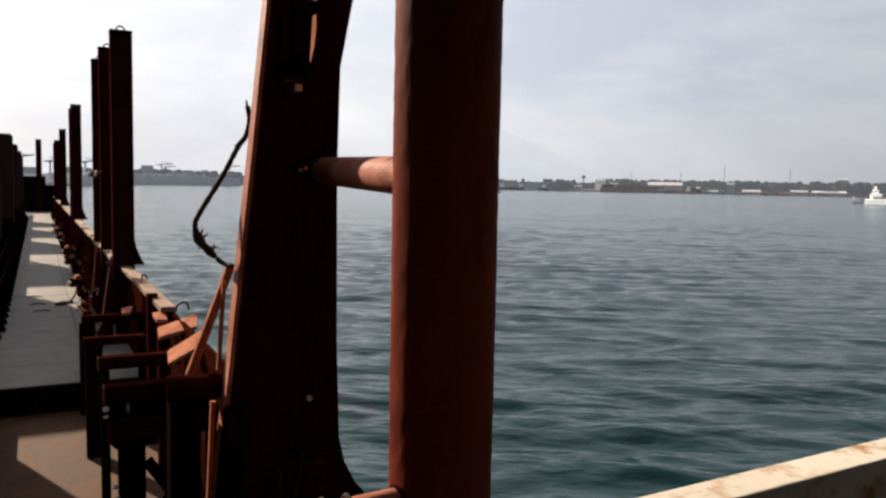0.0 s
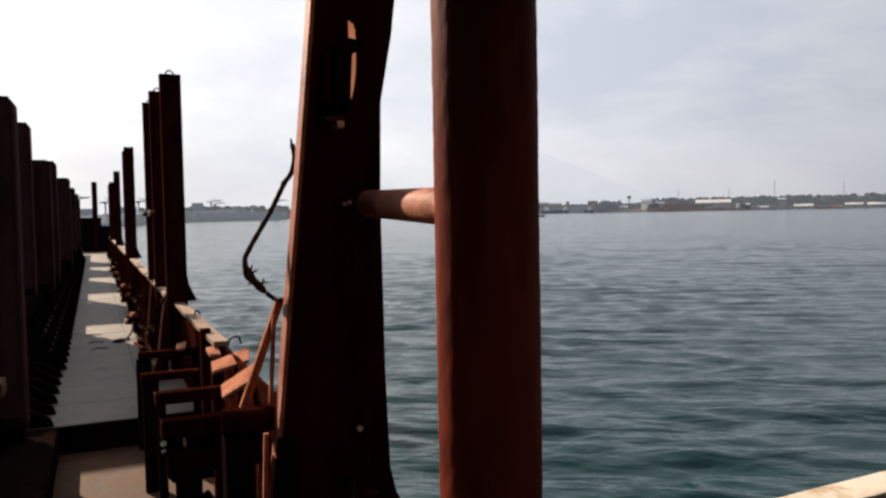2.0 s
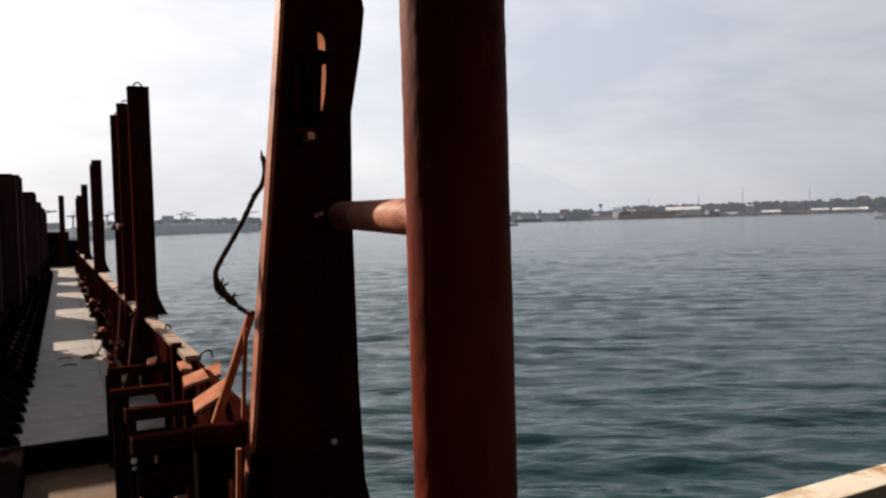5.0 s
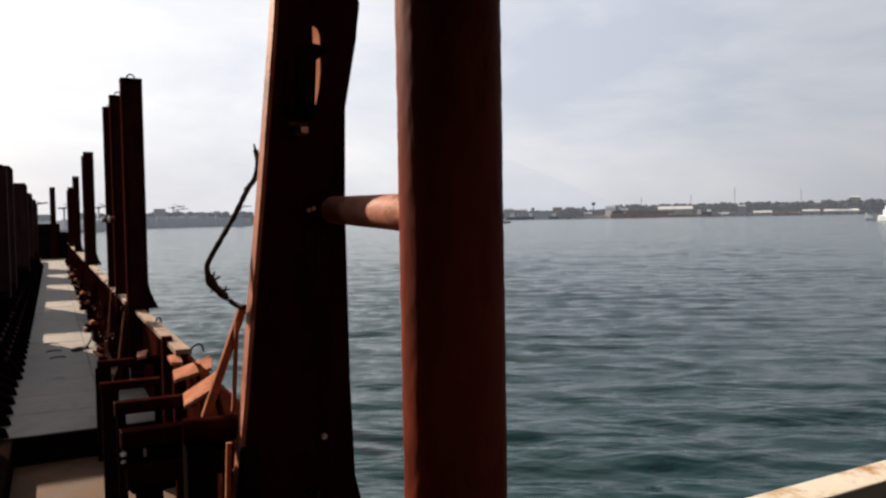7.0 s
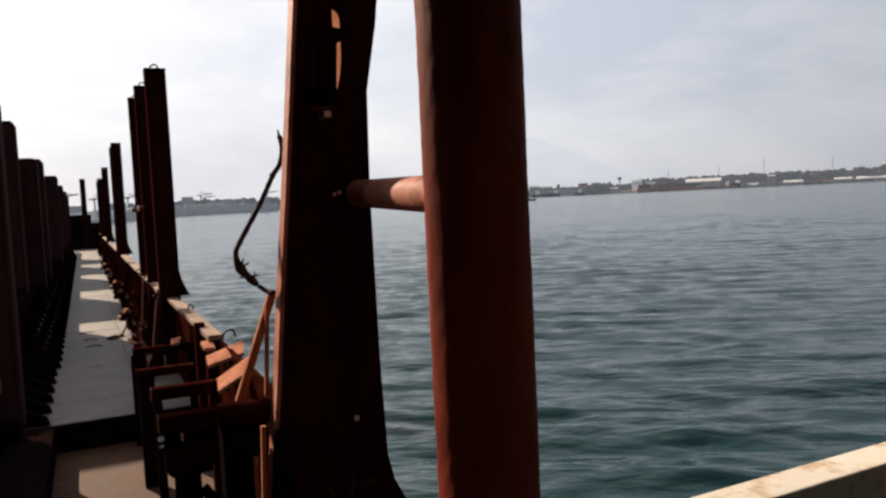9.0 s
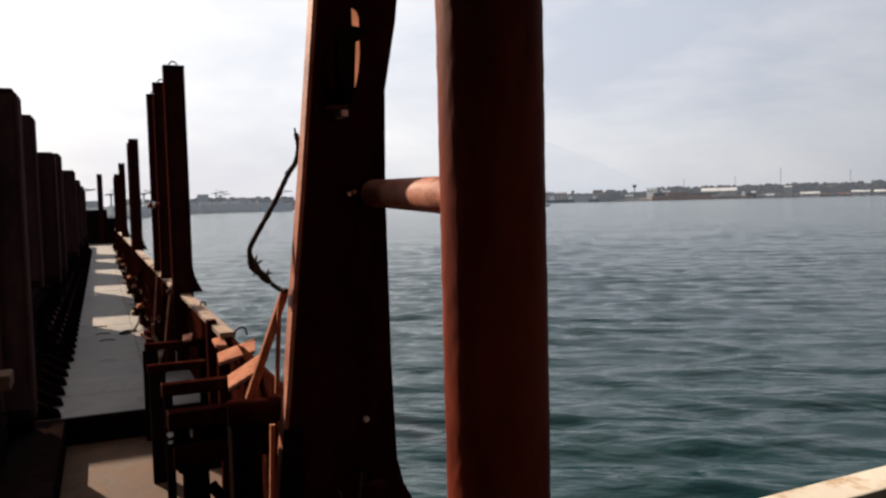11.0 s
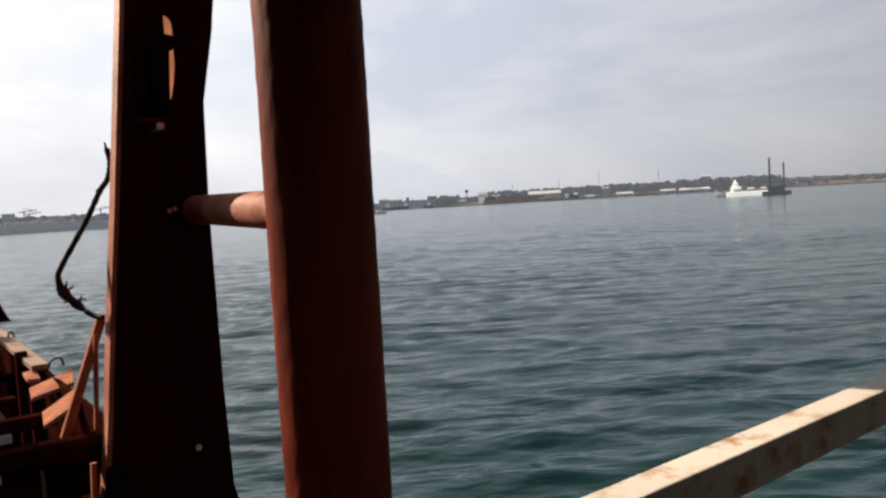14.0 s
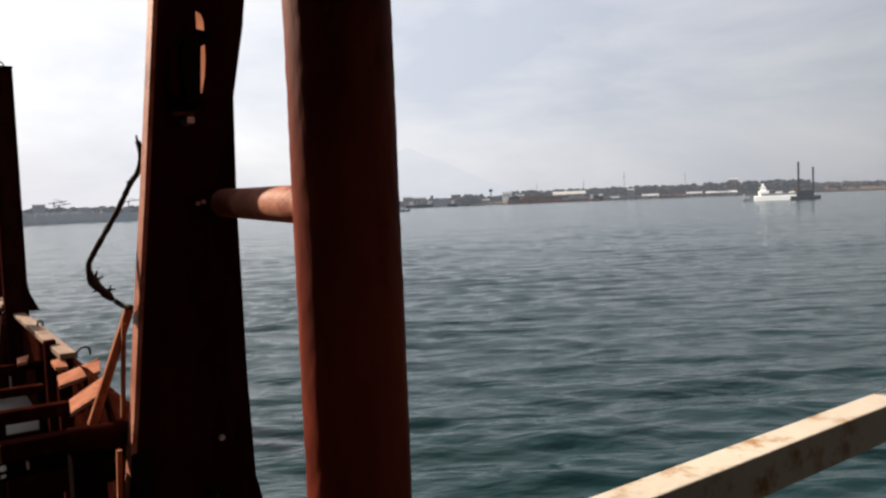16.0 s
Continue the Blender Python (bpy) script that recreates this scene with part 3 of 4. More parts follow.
def bulwark_post(y, x=0.905, top=1.29):
    p = thing("bulwark_post", (x, y, -0.33 if y < 10.3 else 0.0), "short dark red post against the bulwark", "post", "posts by the bulwark")
    h = top - p.location.z
    part("post", box((-0.055, -0.06, 0.016), (0.055, 0.06, h), 0.008), OXIDE, p)
    part("base_plate", box((-0.09, -0.09, 0), (0.09, 0.09, 0.015), 0.003), OXIDE, p)


bulwark_post(8.9, 1.09, 1.25)
bulwark_post(7.6, 1.03, 1.055)


def cable_loop(points, r, label):
    c = thing("cable", (0, 0, 0), label, "cable", "loose cables")
    part("cord", cord(points, r), ROPE, c, smooth=True)


cable_loop([(1.19, 7.9, 1.19), (1.20, 7.9, 1.25), (1.25, 7.9, 1.285), (1.30, 7.92, 1.27), (1.32, 7.95, 1.2)], 0.010, "stiff dark hose hooped over the bulwark")
cable_loop([(1.18, 10.6, 1.2), (1.18, 10.6, 1.25), (1.21, 10.6, 1.27), (1.235, 10.6, 1.24), (1.235, 10.6, 1.2)], 0.01, "small dark eye ring on the bulwark")
cable_loop([(0.72, 18.0, 0.32), (0.66, 17.5, 0.14), (0.52, 17.0, 0.03), (0.38, 16.8, 0.018), (0.28, 16.9, 0.018), (0.40, 17.15, 0.018), (0.60, 17.1, 0.018)], 0.022, "dark cable trailing from a block onto the deck")
for x, y in ((-0.05, 17.0), (0.02, 16.1), (-0.1, 18.1)):
    cable_loop([(x - 0.12, y, 0.01), (x - 0.07, y + 0.1, 0.012), (x + 0.03, y + 0.13, 0.012), (x + 0.12, y + 0.04, 0.015), (x + 0.14, y - 0.05, 0.025)], 0.010, "short dark wire end lying on the deck")


def fairlead(x, y, z, turn):
    f = thing("fairlead_block", (x, y, z), "rusty fairlead block beside the walkway", "fairlead", "fairlead blocks")
    f.rotation_euler = (0, 0, radians(turn))
    part("base", box((-0.06, -0.12, -z), (0.10, 0.12, 0.0), 0.01), OXIDE, f)
    part("block", box((-0.24, -0.10, 0.002), (0.20, 0.10, 0.11), 0.015), TIMBER, f)
    part("cheek", box((-0.20, -0.13, 0.0), (0.16, -0.104, 0.16), 0.008), OXIDE, f)
    part("cheek", box((-0.20, 0.104, 0.0), (0.16, 0.13, 0.16), 0.008), OXIDE, f)
    part("sheave", tube((-0.05, -0.09, 0.17), (-0.05, 0.09, 0.17), 0.075), LIT_ORANGE, f)
    part("arm", beam((0.1, 0, 0.1), (0.34, 0.2, 0.34), 0.05, 0.05), OXIDE, f)


for x, y, z, turn in ((0.78, 18.0, 0.22, 8), (0.84, 22.6, 0.24, -6), (0.86, 26.5, 0.2, 15), (0.82, 33.0, 0.2, 0), (0.80, 37.0, 0.2, 20)):
    fairlead(x, y, z, turn)


def loose_gear(x, y, seed):
    """A small heap of lashing gear: turnbuckle, shackles and a chain end."""
    random.seed(seed)
    g = thing("lashing_gear", (x, y, 0), "heap of rusty lashing gear against the bulwark", "lashing gear", "heaps of lashing gear")
    for n in range(4):
        a = Vector((random.uniform(-0.16, 0.16), random.uniform(-0.3, 0.3), random.uniform(0.03, 0.25)))
        d = Vector((random.uniform(-0.2, 0.2), random.uniform(-0.35, 0.35), random.uniform(-0.02, 0.4)))
        part("turnbuckle", tube(a, a + d, 0.028, sides=8), random.choice((OXIDE, LIT_ORANGE, TIMBER, OXIDE)), g)
    for n in range(3):
        c = Vector((random.uniform(-0.15, 0.15), random.uniform(-0.3, 0.3), random.uniform(0.05, 0.75)))
        part("shackle", cord([c, c + Vector((0.03, 0.05, 0.03)), c + Vector((0.035, 0.07, 0.08)), c + Vector((0.0, 0.06, 0.10)), c + Vector((-0.025, 0.02, 0.05))], 0.014), random.choice((OXIDE, RUSTBAR, BARE)), g)
    part("bottom_block", box((-0.15, -0.22, 0.0), (0.12, 0.16, 0.09), 0.01), random.choice((TIMBER, OXIDE)), g)


for n, (x, y) in enumerate(((0.88, 13.6), (0.9, 14.6), (0.86, 16.4), (0.93, 19.3), (0.9, 20.8), (0.92, 24.2), (0.86, 27.0), (0.8, 28.6), (0.9, 31.0), (0.84, 36.0), (0.82, 41.0))):
    loose_gear(x, y, 20 + n)
for n, y in enumerate((12.3, 13.0, 15.2, 16.0, 17.2)):
    b = thing("lashing_rod", (0, 0, 0), "thin rusty lashing rod leaning on the bulwark", "rod", "lashing rods")
    part("rod", tube((0.80 + 0.02 * n, y, 0.0), (0.99, y + 0.25, 1.05 + 0.05 * n), 0.016, sides=8), LIT_ORANGE if n % 2 else OXIDE, b)
    part("eye", cord([(0.97, y + 0.25, 1.05 + 0.05 * n), (0.95, y + 0.25, 1.10 + 0.05 * n), (0.99, y + 0.25, 1.14 + 0.05 * n), (1.03, y + 0.25, 1.10 + 0.05 * n), (0.99, y + 0.25, 1.05 + 0.05 * n)], 0.014), BARE, b)


# ---- hatch coaming and pillars on the inboard side ----
structure("hatch_coaming", box((-1.25, 14.0, -0.85), (-1.0, 62, 1.0)), DARK, "near-black hatch coaming plate, shade in its colour", "coaming")
structure("low_coaming", box((-1.25, 4.7, -0.85), (-1.0, 13.99, 0.3)), DARK, "low near-black coaming plate, shade in its colour", "coaming")
# dark floor added to keep the area left of the deck black
structure("hatch_well", box((-9.0, 4.7, -0.85), (-1.26, 13.99, 0.2)), DARK, "dark steel deck beside the hatch", "deck")
structure("hatch_cover", box((-9.0, 14.0, 1.006), (-1.05, 62, 1.11), 0.02), DARK, "dark steel hatch covers", "hatch")


def build_coaming():
    stay = thing("coaming_stay", (-1.0, 14.2, 0), "dark triangular steel stay against the hatch coaming", "stay", "coaming stays")
    part("web", plate([(0.002, 0.0), (0.50, 0.0), (0.46, 0.12), (0.06, 0.93), (0.002, 0.97)], -0.012, 0.012), DARK, stay)
    part("flange", beam((0.50, 0, 0.02), (0.07, 0, 0.92), 0.10, 0.018, up=(1, 0, 0.3), bevel=0), DARK, stay)
    for k in range(1, 56):
        copy_thing(stay, pose(-1.0, 14.2 + 0.72 * k, 0))
    small = thing("coaming_stay", (-1.0, 11.0, 0), "short dark steel bracket against the low coaming", "stay", "coaming stays")
    part("web", plate([(0.002, 0.0), (0.47, 0.0), (0.44, 0.10), (0.14, 0.27), (0.002, 0.28)], -0.02, 0.02), DARK, small)
    part("flange", beam((0.46, 0, 0.03), (0.15, 0, 0.27), 0.10, 0.018, up=(1, 0, 0.3), bevel=0), DARK, small)
    for k in (-1, 1, 2, 3, 4):
        copy_thing(small, pose(-1.0, 11.0 + 0.64 * k, 0))
    for x, z in ((-0.83, 0.60), (-0.72, 0.36)):
        p = thing("deck_pipe", (0, 0, 0), "dark painted pipe running along the hatch coaming", "pipe", "pipes along the coaming")
        part("pipe", tube((x, 14.1, z), (x, 60, z), 0.035, sides=12), OLDPAINT, p)


build_coaming()


def upright_panel(y, right, top=3.94, width=3.4, deep=0.34):
    """A steel panel stowed on edge across the hatch."""
    foot = 1.112 if y > 14 else 0.2
    s = thing("hatch_panel", (right, y, foot), "broad dark red steel panel standing upright across the hatch", "panel", "upright panels on the hatch")
    h = top - foot
    body = part("body", box((-width, -deep / 2, 0.0), (-0.02, deep / 2, h - 0.03), 0.025), OLDPAINT, s)
    part("edge_flange", box((-0.03, -deep / 2 - 0.04, 0.0), (0.0, deep / 2 + 0.04, h - 0.07), 0.004), OLDPAINT, s)
    part("head_plate", box((-width + 0.03, -deep / 2 - 0.02, h - 0.028), (-0.05, deep / 2 + 0.02, h), 0.006), OLDPAINT, s)
    x = -0.33
    while x > -width:
        part("rib", box((x, -deep / 2 - 0.075, 0.05), (x + 0.05, -deep / 2 - 0.002, h - 0.12), 0.006), OLDPAINT, body)
        x -= 0.36
    part("foot", box((-width + 0.1, -deep / 2 - 0.1, 0.0), (-0.05, -deep / 2 - 0.078, 0.14)), DARK, s)
    part("side_leg", box((-0.19, -deep / 2 + 0.02, -1.10 if foot > 0.5 else -0.2), (-0.04, deep / 2 - 0.02, -0.004), 0.01), DARK, s)


# the panel at 17.2 is hidden, added to shade the deck's near end
for y, right, wide, top in ((9.77, -0.75, 1.2, 3.85), (16.2, -1.01, 0.5, 4.30), (17.2, -0.745, 3.4, 3.69), (19.76, -0.735, 3.4, 3.85), (27.4, -0.64, 3.4, 3.85), (36.0, -0.66, 3.4, 3.87), (44.0, -0.66, 3.4, 3.87), (52.0, -0.7, 3.4, 3.87)):
    upright_panel(y, right, top, wide)

box_ = thing("junction_box", (-0.92, 8.2, 0.302), "small weathered box fixed to the hatch coaming", "box")
part("pedestal", box((-0.07, -0.06, 0.0), (-0.01, 0.06, 0.558), 0.004), DARK, box_)
case = part("case", box((-0.08, -0.18, 0.56), (0.10, 0.18, 0.69), 0.012), RUSTDECK, box_)
part("lid", box((-0.075, -0.175, 0.692), (0.095, 0.175, 0.702), 0.003), RUSTDECK, case)

# ---- the far end of the ship ----
fore = thing("forecastle", (0, 68, 0), "dark raised forecastle at the ship's far end", "forecastle")
part("block", box((-6, 0, -1), (1.2, 6, 2.0), 0.05), DARK, fore)
part("bulwark", box((-6, -0.1, 2.0), (0.6, 0.1, 2.7), 0.02), DARK, fore)
mast = thing("mast", (0.15, 66.4, 0), "plain dark mast post near the forecastle", "mast")
part("pole", box((-0.2, -0.2, 0), (0.2, 0.2, 5.5), 0.03), OXIDE, mast)

# ---- white rail and deck of the deckhouse where the camera stands ----
rail = thing("guard_rail", (0, 0, 0), "cream-white painted steel guard rail with rust spots", "rail")
rail_line = [Vector((x, 0.676 + 0.027 * (x - 1.0), 2.0815)) for x in (-1.28, 3.6)]
part("top_rail", beam(rail_line[0], rail_line[1], 0.055, 0.063, bevel=0.003), WHITE, rail)
for x in (-1.2, 0.2, 3.4):
    y = 0.676 + 0.027 * (x - 1.0)
    part("post", box((x, y - 0.02, 0.9), (x + 0.045, y + 0.02, 2.049), 0.006), WHITE, rail)
# out of view: dark deck, walls and roof added to hold off sky light
structure("bridge_deck", box((-1.29, -1.59, 0.7), (1.0, 1.1, 0.9)), PLAINWALL, "unseen deck under the camera, dark to cut bounced light", "deck")
structure("wall_aft", box((-9, -1.9, -2.0), (5.0, -1.6, 12.0)), PLAINWALL, "unseen dark wall added to block sky light from behind", "wall")
structure("ceiling", box((-1.29, -1.59, 4.6), (5.0, 1.85, 4.75)), PLAINWALL, "unseen dark roof added to block sky light from above", "ceiling")
structure("wall_inboard", box((-1.6, -1.59, -0.85), (-1.3, 4.6, 9.0)), PLAINWALL, "unseen dark wall added to block sky light from inboard", "wall")


# ---- deck plates ----
deck = bpy.data.objects["deck"]
random.seed(8)
y = 10.305
while y < 65.5:
    L = random.choice((1.2, 1.5, 1.8))
    part("deck_plate", box((-0.95, y, -0.0115), (0.53, y + L - 0.008, random.uniform(-0.003, 0.002)), 0.003), DECK, deck)
    part("deck_plate", box((0.538, y, -0.0115), (1.178, y + L - 0.008, random.uniform(-0.003, 0.002)), 0.003), DECK, deck)
    y += L


# ---- far shores ----
def at_az(az, dist):
    return dist * math.sin(radians(az)), dist * math.cos(radians(az))


def ridge(name, az0, az1, dist, heights, depth, mat, label, rough, step=0.12, seed=1.0):
    """A strip of land between two bearings; heights: bearing and metres above the water."""
    bm = bmesh.new()
    n = int((az1 - az0) / step)
    rows = []
    for i in range(n + 1):
        az = az0 + (az1 - az0) * i / n
        h = float(np.interp(az, [a for a, _ in heights], [b for _, b in heights]))
        h += rough * (noise.noise((az * 2.1, seed, 0)) + 0.7 * noise.noise((az * 7.0, seed, 3)) + 0.5 * noise.noise((az * 21.0, seed, 5)))
        d = float(np.interp(az, [a for a, _ in dist], [b for _, b in dist]))
        col = []
        for f, dd in ((-0.3, 0.0), (0.25, 0.02), (0.75, 0.5), (1.0, 1.0), (0.0, 1.6)):
            x, y = at_az(az, d + depth * dd)
            col.append(bm.verts.new((x, y, SEA + max(h, 0.8) * f)))
        rows.append(col)
    for a, b in zip(rows, rows[1:]):
        for k in range(4):
            bm.faces.new((a[k], b[k], b[k + 1], a[k + 1]))
    ob = part(name, bm, mat)
    tagged(ob, label, "shore", kind="structure")


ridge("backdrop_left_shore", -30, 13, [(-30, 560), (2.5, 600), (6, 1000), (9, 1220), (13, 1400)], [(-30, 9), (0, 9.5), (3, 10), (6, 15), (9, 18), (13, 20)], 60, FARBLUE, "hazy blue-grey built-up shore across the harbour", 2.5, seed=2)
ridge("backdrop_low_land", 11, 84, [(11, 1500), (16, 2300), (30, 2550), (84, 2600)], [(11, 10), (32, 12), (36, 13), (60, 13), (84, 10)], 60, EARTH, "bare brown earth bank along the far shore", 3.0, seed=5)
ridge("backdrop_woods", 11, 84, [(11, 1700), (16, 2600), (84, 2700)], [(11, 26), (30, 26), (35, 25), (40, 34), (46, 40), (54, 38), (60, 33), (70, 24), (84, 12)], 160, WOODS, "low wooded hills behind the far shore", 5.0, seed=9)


def mountain():
    bm = bmesh.new()
    d = 4700
    outline = [(22, 0), (25, 40), (27.5, 95), (29, 150), (30.2, 255), (31.0, 330), (31.8, 372), (32.6, 352), (33.6, 312), (35, 262), (36.5, 200), (38, 140), (40, 80), (43, 30), (46, 0)]
    low = []
    for i in range(121):
        az = 22 + 24 * i / 120
        h = float(np.interp(az, [a for a, _ in outline], [b for _, b in outline])) + 7 * noise.noise((az * 2, 0, 7))
        x, y = at_az(az, d)
        low.append((bm.verts.new((x, y, SEA - 5)), bm.verts.new((x * 1.02, y * 1.02, SEA + max(h, 0)))))
    for (a, b), (c, e) in zip(low, low[1:]):
        bm.faces.new((a, c, e, b))
    # haze painted in: a mostly clear sheet with a weak grey-blue glow
    m = bpy.data.materials.new("mountain_haze_glow")
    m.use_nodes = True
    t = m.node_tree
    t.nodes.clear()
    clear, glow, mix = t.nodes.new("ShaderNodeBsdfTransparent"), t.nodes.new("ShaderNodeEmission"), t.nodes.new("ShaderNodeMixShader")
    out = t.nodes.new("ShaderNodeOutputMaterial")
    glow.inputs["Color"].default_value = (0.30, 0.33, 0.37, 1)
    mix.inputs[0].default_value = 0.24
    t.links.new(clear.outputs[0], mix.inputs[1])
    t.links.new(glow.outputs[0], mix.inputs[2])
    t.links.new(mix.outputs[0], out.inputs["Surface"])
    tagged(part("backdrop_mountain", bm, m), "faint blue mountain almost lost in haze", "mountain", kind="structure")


mountain()
FAR = 2550.0


def far_place(az, dist, lift=0.0):
    """A spot on the far shore, turned to face the harbour."""
    x, y = at_az(az, dist)
    return pose(x, y, SEA + lift, 0, 0, -az)


def shed(az, wide, high, lift, wall, roof, label, pitch=0.35, dist=FAR, name="shed"):
    """Sizes in metres per kilometre of distance."""
    k = dist / 1000
    w, h, low = wide * k / 2, high * k, lift * k
    s = thing(name, (0, 0, 0), label, "shed" if name == "shed" else "building", "buildings on the far shore")
    s.matrix_world = far_place(az, dist, 0)
    deep = max(w * 0.7, 8)
    wall_ = part("wall", box((-w, 0, -1.0), (w, deep, low + h * (1 - pitch))), wall, s)
    eave = low + h * (1 - pitch) + 0.05
    part("roof", plate([(-deep * 0.1, eave), (deep * 1.1, eave), (deep * 1.1, eave + 0.4), (deep * 0.5, low + h + 0.4), (-deep * 0.1, eave + 0.4)], -w * 1.03, w * 1.03, axis="x", bevel=0), roof, s)
    for n in range(3):
        x = w * (-0.6 + 0.6 * n)
        part("door", box((x - w * 0.1, -0.5, low), (x + w * 0.1, -0.05, low + h * (1 - pitch) * 0.7)), FARBLUE, wall_)


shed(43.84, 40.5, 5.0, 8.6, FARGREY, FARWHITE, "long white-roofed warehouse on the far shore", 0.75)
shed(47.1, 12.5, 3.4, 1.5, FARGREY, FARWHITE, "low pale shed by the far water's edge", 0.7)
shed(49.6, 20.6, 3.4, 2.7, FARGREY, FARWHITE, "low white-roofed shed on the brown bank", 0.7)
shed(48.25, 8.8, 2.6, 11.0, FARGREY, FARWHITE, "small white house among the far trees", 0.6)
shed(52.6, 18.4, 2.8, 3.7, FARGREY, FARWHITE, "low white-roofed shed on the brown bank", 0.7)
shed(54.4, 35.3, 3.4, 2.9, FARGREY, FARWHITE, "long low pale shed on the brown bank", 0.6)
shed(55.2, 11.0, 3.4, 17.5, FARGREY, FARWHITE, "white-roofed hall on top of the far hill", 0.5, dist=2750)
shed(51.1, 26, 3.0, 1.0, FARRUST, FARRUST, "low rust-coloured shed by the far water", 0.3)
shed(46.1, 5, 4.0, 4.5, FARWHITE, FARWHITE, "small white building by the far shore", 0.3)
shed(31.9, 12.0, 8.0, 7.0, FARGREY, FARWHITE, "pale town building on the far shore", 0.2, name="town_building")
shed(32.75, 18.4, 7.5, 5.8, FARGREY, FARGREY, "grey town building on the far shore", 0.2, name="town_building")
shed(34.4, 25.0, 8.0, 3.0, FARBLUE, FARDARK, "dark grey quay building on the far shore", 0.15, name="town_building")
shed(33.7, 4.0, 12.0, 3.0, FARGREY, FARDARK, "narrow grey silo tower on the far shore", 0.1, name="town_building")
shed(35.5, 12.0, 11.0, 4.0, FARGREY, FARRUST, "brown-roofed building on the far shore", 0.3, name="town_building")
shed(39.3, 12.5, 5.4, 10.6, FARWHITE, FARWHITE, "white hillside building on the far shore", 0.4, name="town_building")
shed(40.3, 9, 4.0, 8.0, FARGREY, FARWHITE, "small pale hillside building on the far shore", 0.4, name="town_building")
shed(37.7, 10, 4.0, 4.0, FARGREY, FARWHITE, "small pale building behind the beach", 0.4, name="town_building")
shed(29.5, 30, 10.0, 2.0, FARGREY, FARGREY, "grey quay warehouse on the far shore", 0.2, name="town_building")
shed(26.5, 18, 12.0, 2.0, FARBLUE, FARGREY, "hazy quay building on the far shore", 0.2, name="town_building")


def simple_far(name, az, dist, boxes, label, category):
    """A far thing of named boxes: name, x0, x1, z0, z1, depth and material, in metres."""
    s = thing(name, (0, 0, 0), label, category)
    s.matrix_world = far_place(az, dist)
    for n, (pn, x0, x1, z0, z1, deep, mat) in enumerate(boxes):
        part(pn, box((x0, -deep / 2 - 0.03 * n, z0), (x1, deep / 2 + 0.03 * n, z1), min(x1 - x0, z1 - z0, deep) * 0.12), mat, s)
    return s


simple_far("beach", 38.0, FAR - 20, [("sand", -66, 66, -2, 7.0, 20, FARSAND)], "pale sand beach by the far water", "beach")
simple_far("barge", 41.6, FAR - 40, [("hull", -100, 96, -2, 15, 30, FARRUST), ("deckhouse", -96, -60, 15, 24, 20, FARDARK), ("cargo", -52, 20, 15, 25, 24, FARRUST), ("bulwark", 22, 94, 15, 19, 26, FARDARK)], "long rust-brown barge moored by the shore", "barge")
simple_far("barge", 44.7, FAR - 60, [("hull", -66, 60, -2, 8, 24, FARRUST), ("bow", 40, 68, -2, 15, 22, FARDARK), ("deckhouse", 28, 38, 8, 22, 14, FARWHITE), ("cargo", -60, 10, 8, 14, 20, FARGREY)], "rust-brown barge with a pale deckhouse", "barge")
simple_far("moored_ship", 32.2, FAR - 60, [("hull", -19, 19, -2, 9, 10, FARDARK), ("deckhouse", -8, 6, 9, 20, 8, FARWHITE)], "small dark-hulled ship with a white deckhouse", "ship")
simple_far("moored_ship", 33.2, FAR - 70, [("hull", -25, 25, -2, 10, 10, FARDARK), ("deckhouse", 8, 20, 10, 21, 8, FARWHITE), ("cargo", -18, 2, 10, 15, 8, FARBLUE)], "dark-hulled coaster with a white deckhouse aft", "ship")
simple_far("moored_ship", 35.2, FAR - 70, [("hull", -16, 16, -2, 9, 10, FARDARK), ("deckhouse", -3, 7, 9, 19, 8, FARWHITE)], "small dark-hulled workboat by the quay", "ship")
simple_far("tugboat", 31.6, 820, [("hull", -6, 6, -0.5, 1.8, 4, FARDARK), ("wheelhouse", -3.5, 1.5, 1.8, 4.0, 3, FARWHITE), ("fender", 4, 6.4, -0.2, 2.3, 3, FARDARK)], "small dark tug with a white wheelhouse", "tugboat")
simple_far("water_tower", 38.1, FAR + 100, [("shaft", -1.5, 1.5, 0, 47, 3, FARDARK), ("tank", -6, 6, 45, 54, 12, FARDARK)], "grey water tower above the far trees", "water tower")
for az_, high in ((47.8, 95), (52.0, 84), (41.5, 70), (44.9, 75)):
    m_ = simple_far("radio_mast", az_, FAR + 160, [("lattice", -0.7, 0.7, 0, high, 1.4, FARGREY), ("crossarm", -3, 3, high * 0.8, high * 0.8 + 1, 1, FARGREY)], "thin grey radio mast on the far hills", "mast")
    m_["group"] = "masts on the hills"


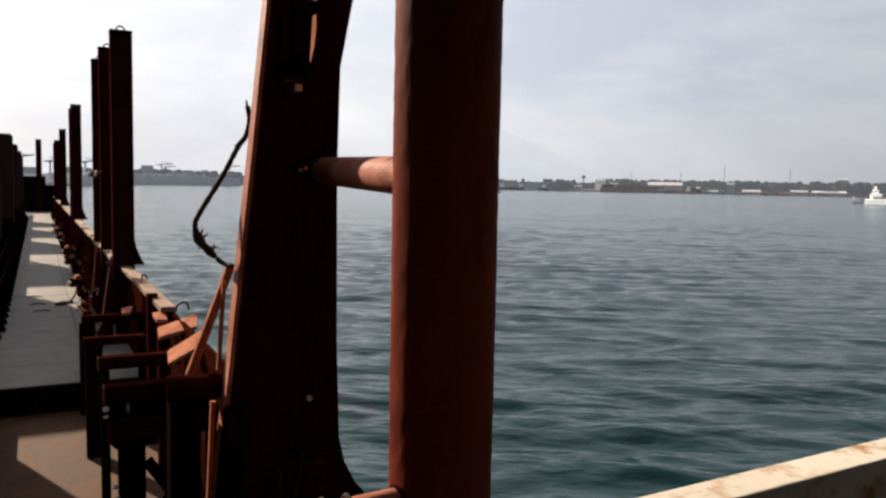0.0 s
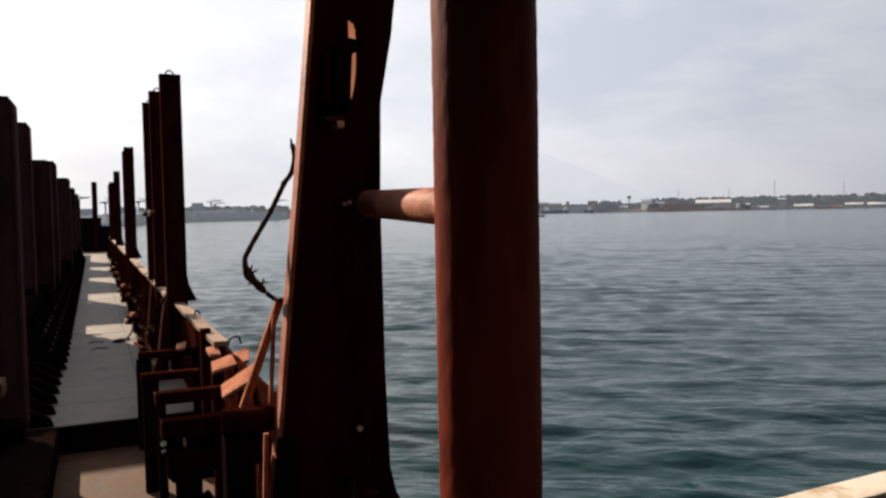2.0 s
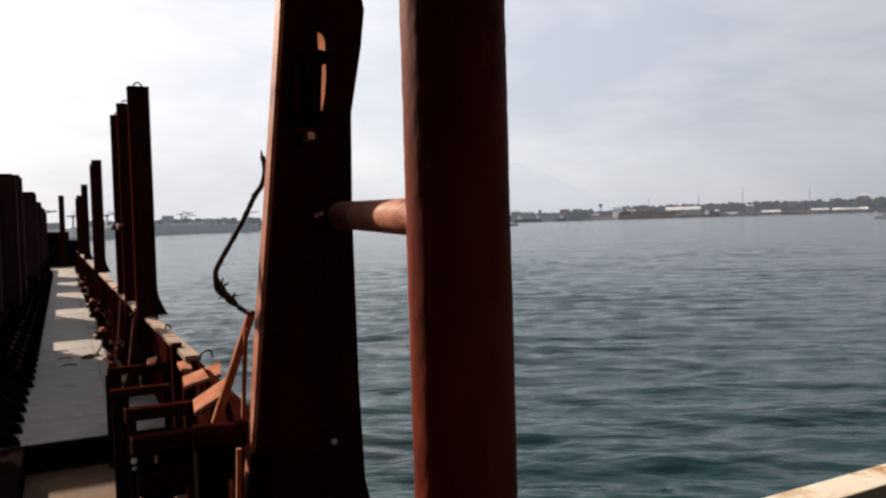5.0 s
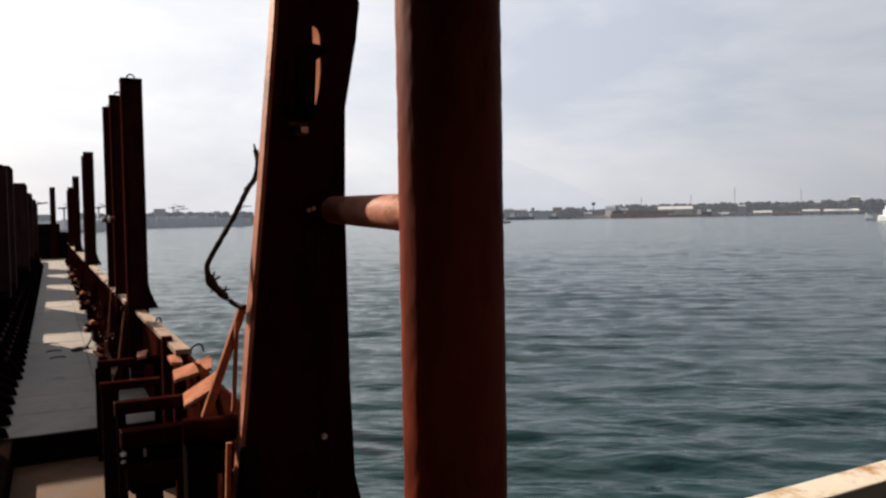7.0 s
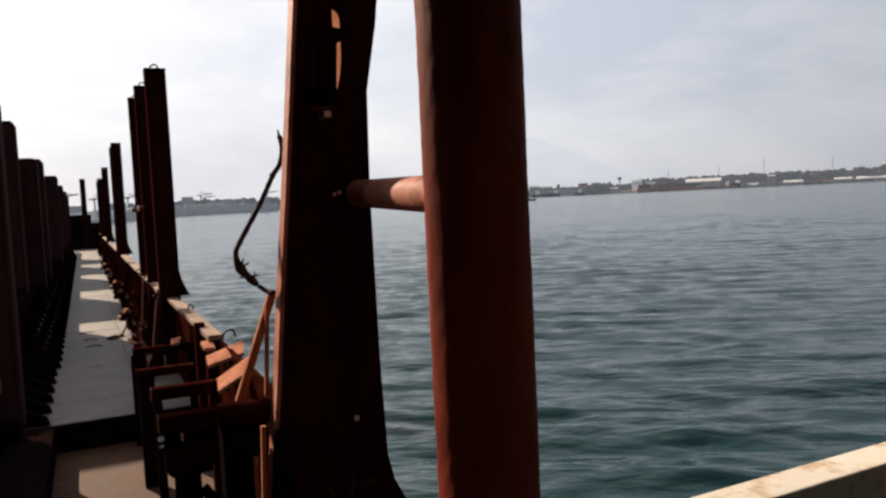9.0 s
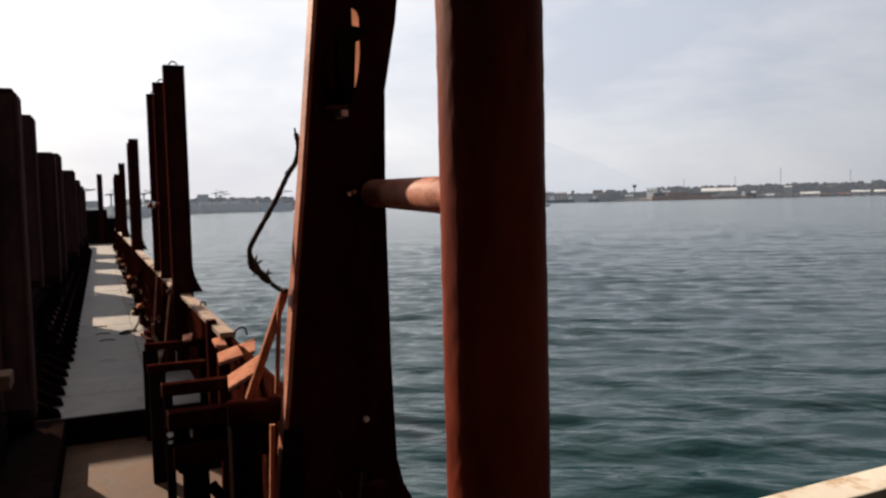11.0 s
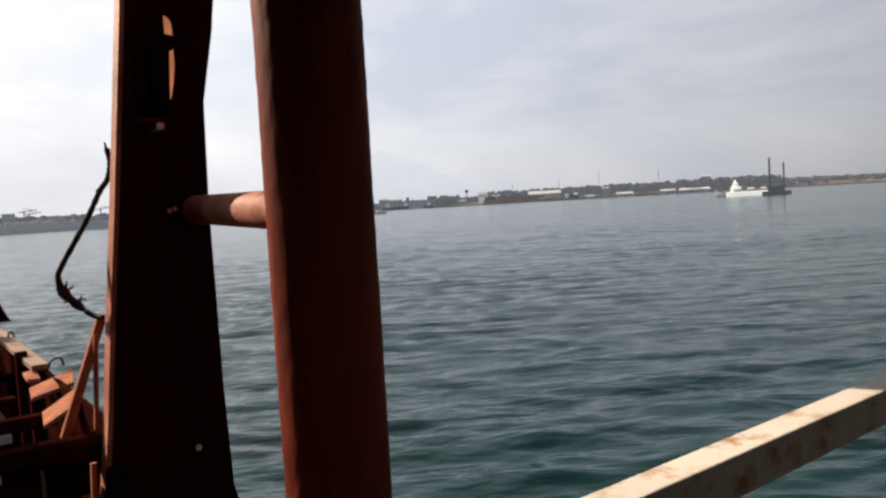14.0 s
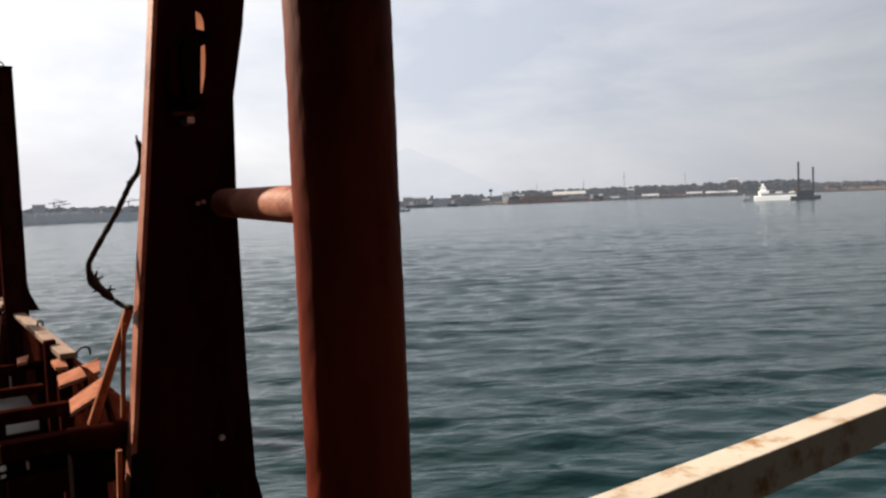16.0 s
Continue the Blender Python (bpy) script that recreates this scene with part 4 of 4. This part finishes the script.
def dredger():
    d = simple_far("dredger", 58.2, 515, [
        ("hull", -15, 13, -1, 3.0, 10, SHIPWHITE), ("deck_gear", -11, 13, 3.0, 4.4, 8, FARGREY), ("winch_house", -3, 1, 3.0, 5.2, 6, SHIPWHITE), ("winch_house", 5, 8, 3.0, 5.0, 6, SHIPWHITE),
        ("deckhouse", -12.5, -6.5, 3.0, 6.2, 7, SHIPWHITE), ("bridge", -11.5, -8.2, 6.2, 8.6, 5, SHIPWHITE), ("funnel", -10.6, -9.4, 8.6, 10.4, 1.2, SHIPWHITE), ("crane_cab", 7, 9.5, 4.4, 7.0, 3, FARRUST)],
        "white dredger with a tall deckhouse lying in the harbour", "ship")
    bridge = [o for o in d.children if o.name.startswith("bridge")][0]
    for n in range(5):
        part("porthole", box((-11.3 + 0.65 * n, -2.75, 7.2), (-10.9 + 0.65 * n, -2.62, 7.8)), FARDARK, bridge)
    b = simple_far("work_boat", 56.35, 520, [("hull", -4.8, 4.4, -1, 1.6, 4, FARBLUE), ("wheelhouse", -1.0, 2.4, 1.6, 3.6, 3, FARBLUE), ("bow", -5.0, -3.8, 0.5, 4.4, 2.5, FARWHITE)], "blue-grey work boat beside the dredger", "boat")
    p = simple_far("jack_up_platform", 59.75, 505, [("pontoon", -8.3, 8.0, -1, 2.2, 10, FARDARK), ("machinery", -5, 4, 2.2, 4.4, 7, FARDARK), ("leg", -4.4, -3.3, 0, 22.5, 1.1, FARDARK), ("leg", 3.5, 4.5, 0, 19.0, 1.1, FARDARK), ("crossbeam", -3.3, 3.5, 4.4, 5.4, 1, FARDARK)], "black pontoon with two tall upright spuds", "pontoon")
    return d


dredger()

# the built-up shore ahead
for az_, w_, h_, lift_, d_ in ((6.8, 13.5, 9, 14, 1250), (4.6, 20, 5, 13, 1050), (9.2, 26, 3, 13, 1300), (10.6, 14, 4, 13, 1350), (2.2, 20, 8, 14, 700), (-0.5, 24, 6, 15, 650), (12.2, 18, 3, 12, 1500)):
    shed(az_, w_, h_, lift_, FARBLUE, FARBLUE, "hazy grey building on the built-up shore", 0.15, dist=d_, name="town_building")
simple_far("moored_ship", 11.7, 1180, [("hull", -17, 17, -2, 12, 10, FARHULL), ("deckhouse", 5, 13, 12, 21, 8, FARBLUE)], "hazy blue-hulled ship by the far quay", "ship")


def harbour_crane(az, dist, high):
    c = thing("harbour_crane", (0, 0, 0), "hazy tower crane above the far shore", "crane", "cranes on the far shore")
    c.matrix_world = far_place(az, dist)
    part("tower", tube((0, 0, 0), (0, 0, high), 0.9, sides=6), FARGREY, c)
    jib = part("jib", tube((-high * 0.22, 0, high * 0.94), (high * 0.55, 0, high * 1.03), 0.7, sides=6), FARGREY, c)
    part("tie", tube((0, 0, high * 1.12), (high * 0.4, 0, high * 1.01), 0.4, sides=4), FARGREY, c)
    part("cab", box((-1.6, -1.6, high * 0.9), (1.6, 1.6, high * 0.97)), FARBLUE, c)


for az_, d_, high_ in ((7.7, 1300, 33), (8.0, 1350, 30), (12.3, 1300, 32), (-1.2, 720, 24), (0.8, 760, 22), (2.9, 800, 23)):
    harbour_crane(az_, d_, high_)


def tree_belt(az0, az1, dist, count, low, high, size, seed, label):
    """Many small clumps of crowns, too far off to count."""
    rng = np.random.default_rng(seed)
    verts, faces = [], []
    for n in range(count):
        az = rng.uniform(az0, az1)
        d = dist + rng.uniform(-40, 120)
        x, y = at_az(az, d)
        base = SEA + rng.uniform(low, high) * d / 1000
        w, h = size * rng.uniform(0.5, 1.5), size * rng.uniform(0.5, 1.1)
        start = len(verts)
        rings = ((0.0, 0.5), (0.3, 1.0), (0.65, 0.85), (0.9, 0.45))
        for f, r in rings:
            for k in range(7):
                a = 2 * math.pi * k / 7 + rng.uniform(-0.3, 0.3)
                q = r * rng.uniform(0.75, 1.2)
                verts.append((x + w * q * math.cos(a), y + w * q * math.sin(a), base + h * (f + rng.uniform(-0.07, 0.07))))
        verts.append((x, y, base + h))
        for i in range(3):
            for k in range(7):
                faces.append((start + 7 * i + k, start + 7 * i + (k + 1) % 7, start + 7 * (i + 1) + (k + 1) % 7, start + 7 * (i + 1) + k))
        for k in range(7):
            faces.append((start + 21 + k, start + 21 + (k + 1) % 7, start + 28))
    me = bpy.data.meshes.new("far_trees")
    me.from_pydata(verts, [], faces)
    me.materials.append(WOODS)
    tagged(new("far_trees", me), label, "trees", kind="stuff")


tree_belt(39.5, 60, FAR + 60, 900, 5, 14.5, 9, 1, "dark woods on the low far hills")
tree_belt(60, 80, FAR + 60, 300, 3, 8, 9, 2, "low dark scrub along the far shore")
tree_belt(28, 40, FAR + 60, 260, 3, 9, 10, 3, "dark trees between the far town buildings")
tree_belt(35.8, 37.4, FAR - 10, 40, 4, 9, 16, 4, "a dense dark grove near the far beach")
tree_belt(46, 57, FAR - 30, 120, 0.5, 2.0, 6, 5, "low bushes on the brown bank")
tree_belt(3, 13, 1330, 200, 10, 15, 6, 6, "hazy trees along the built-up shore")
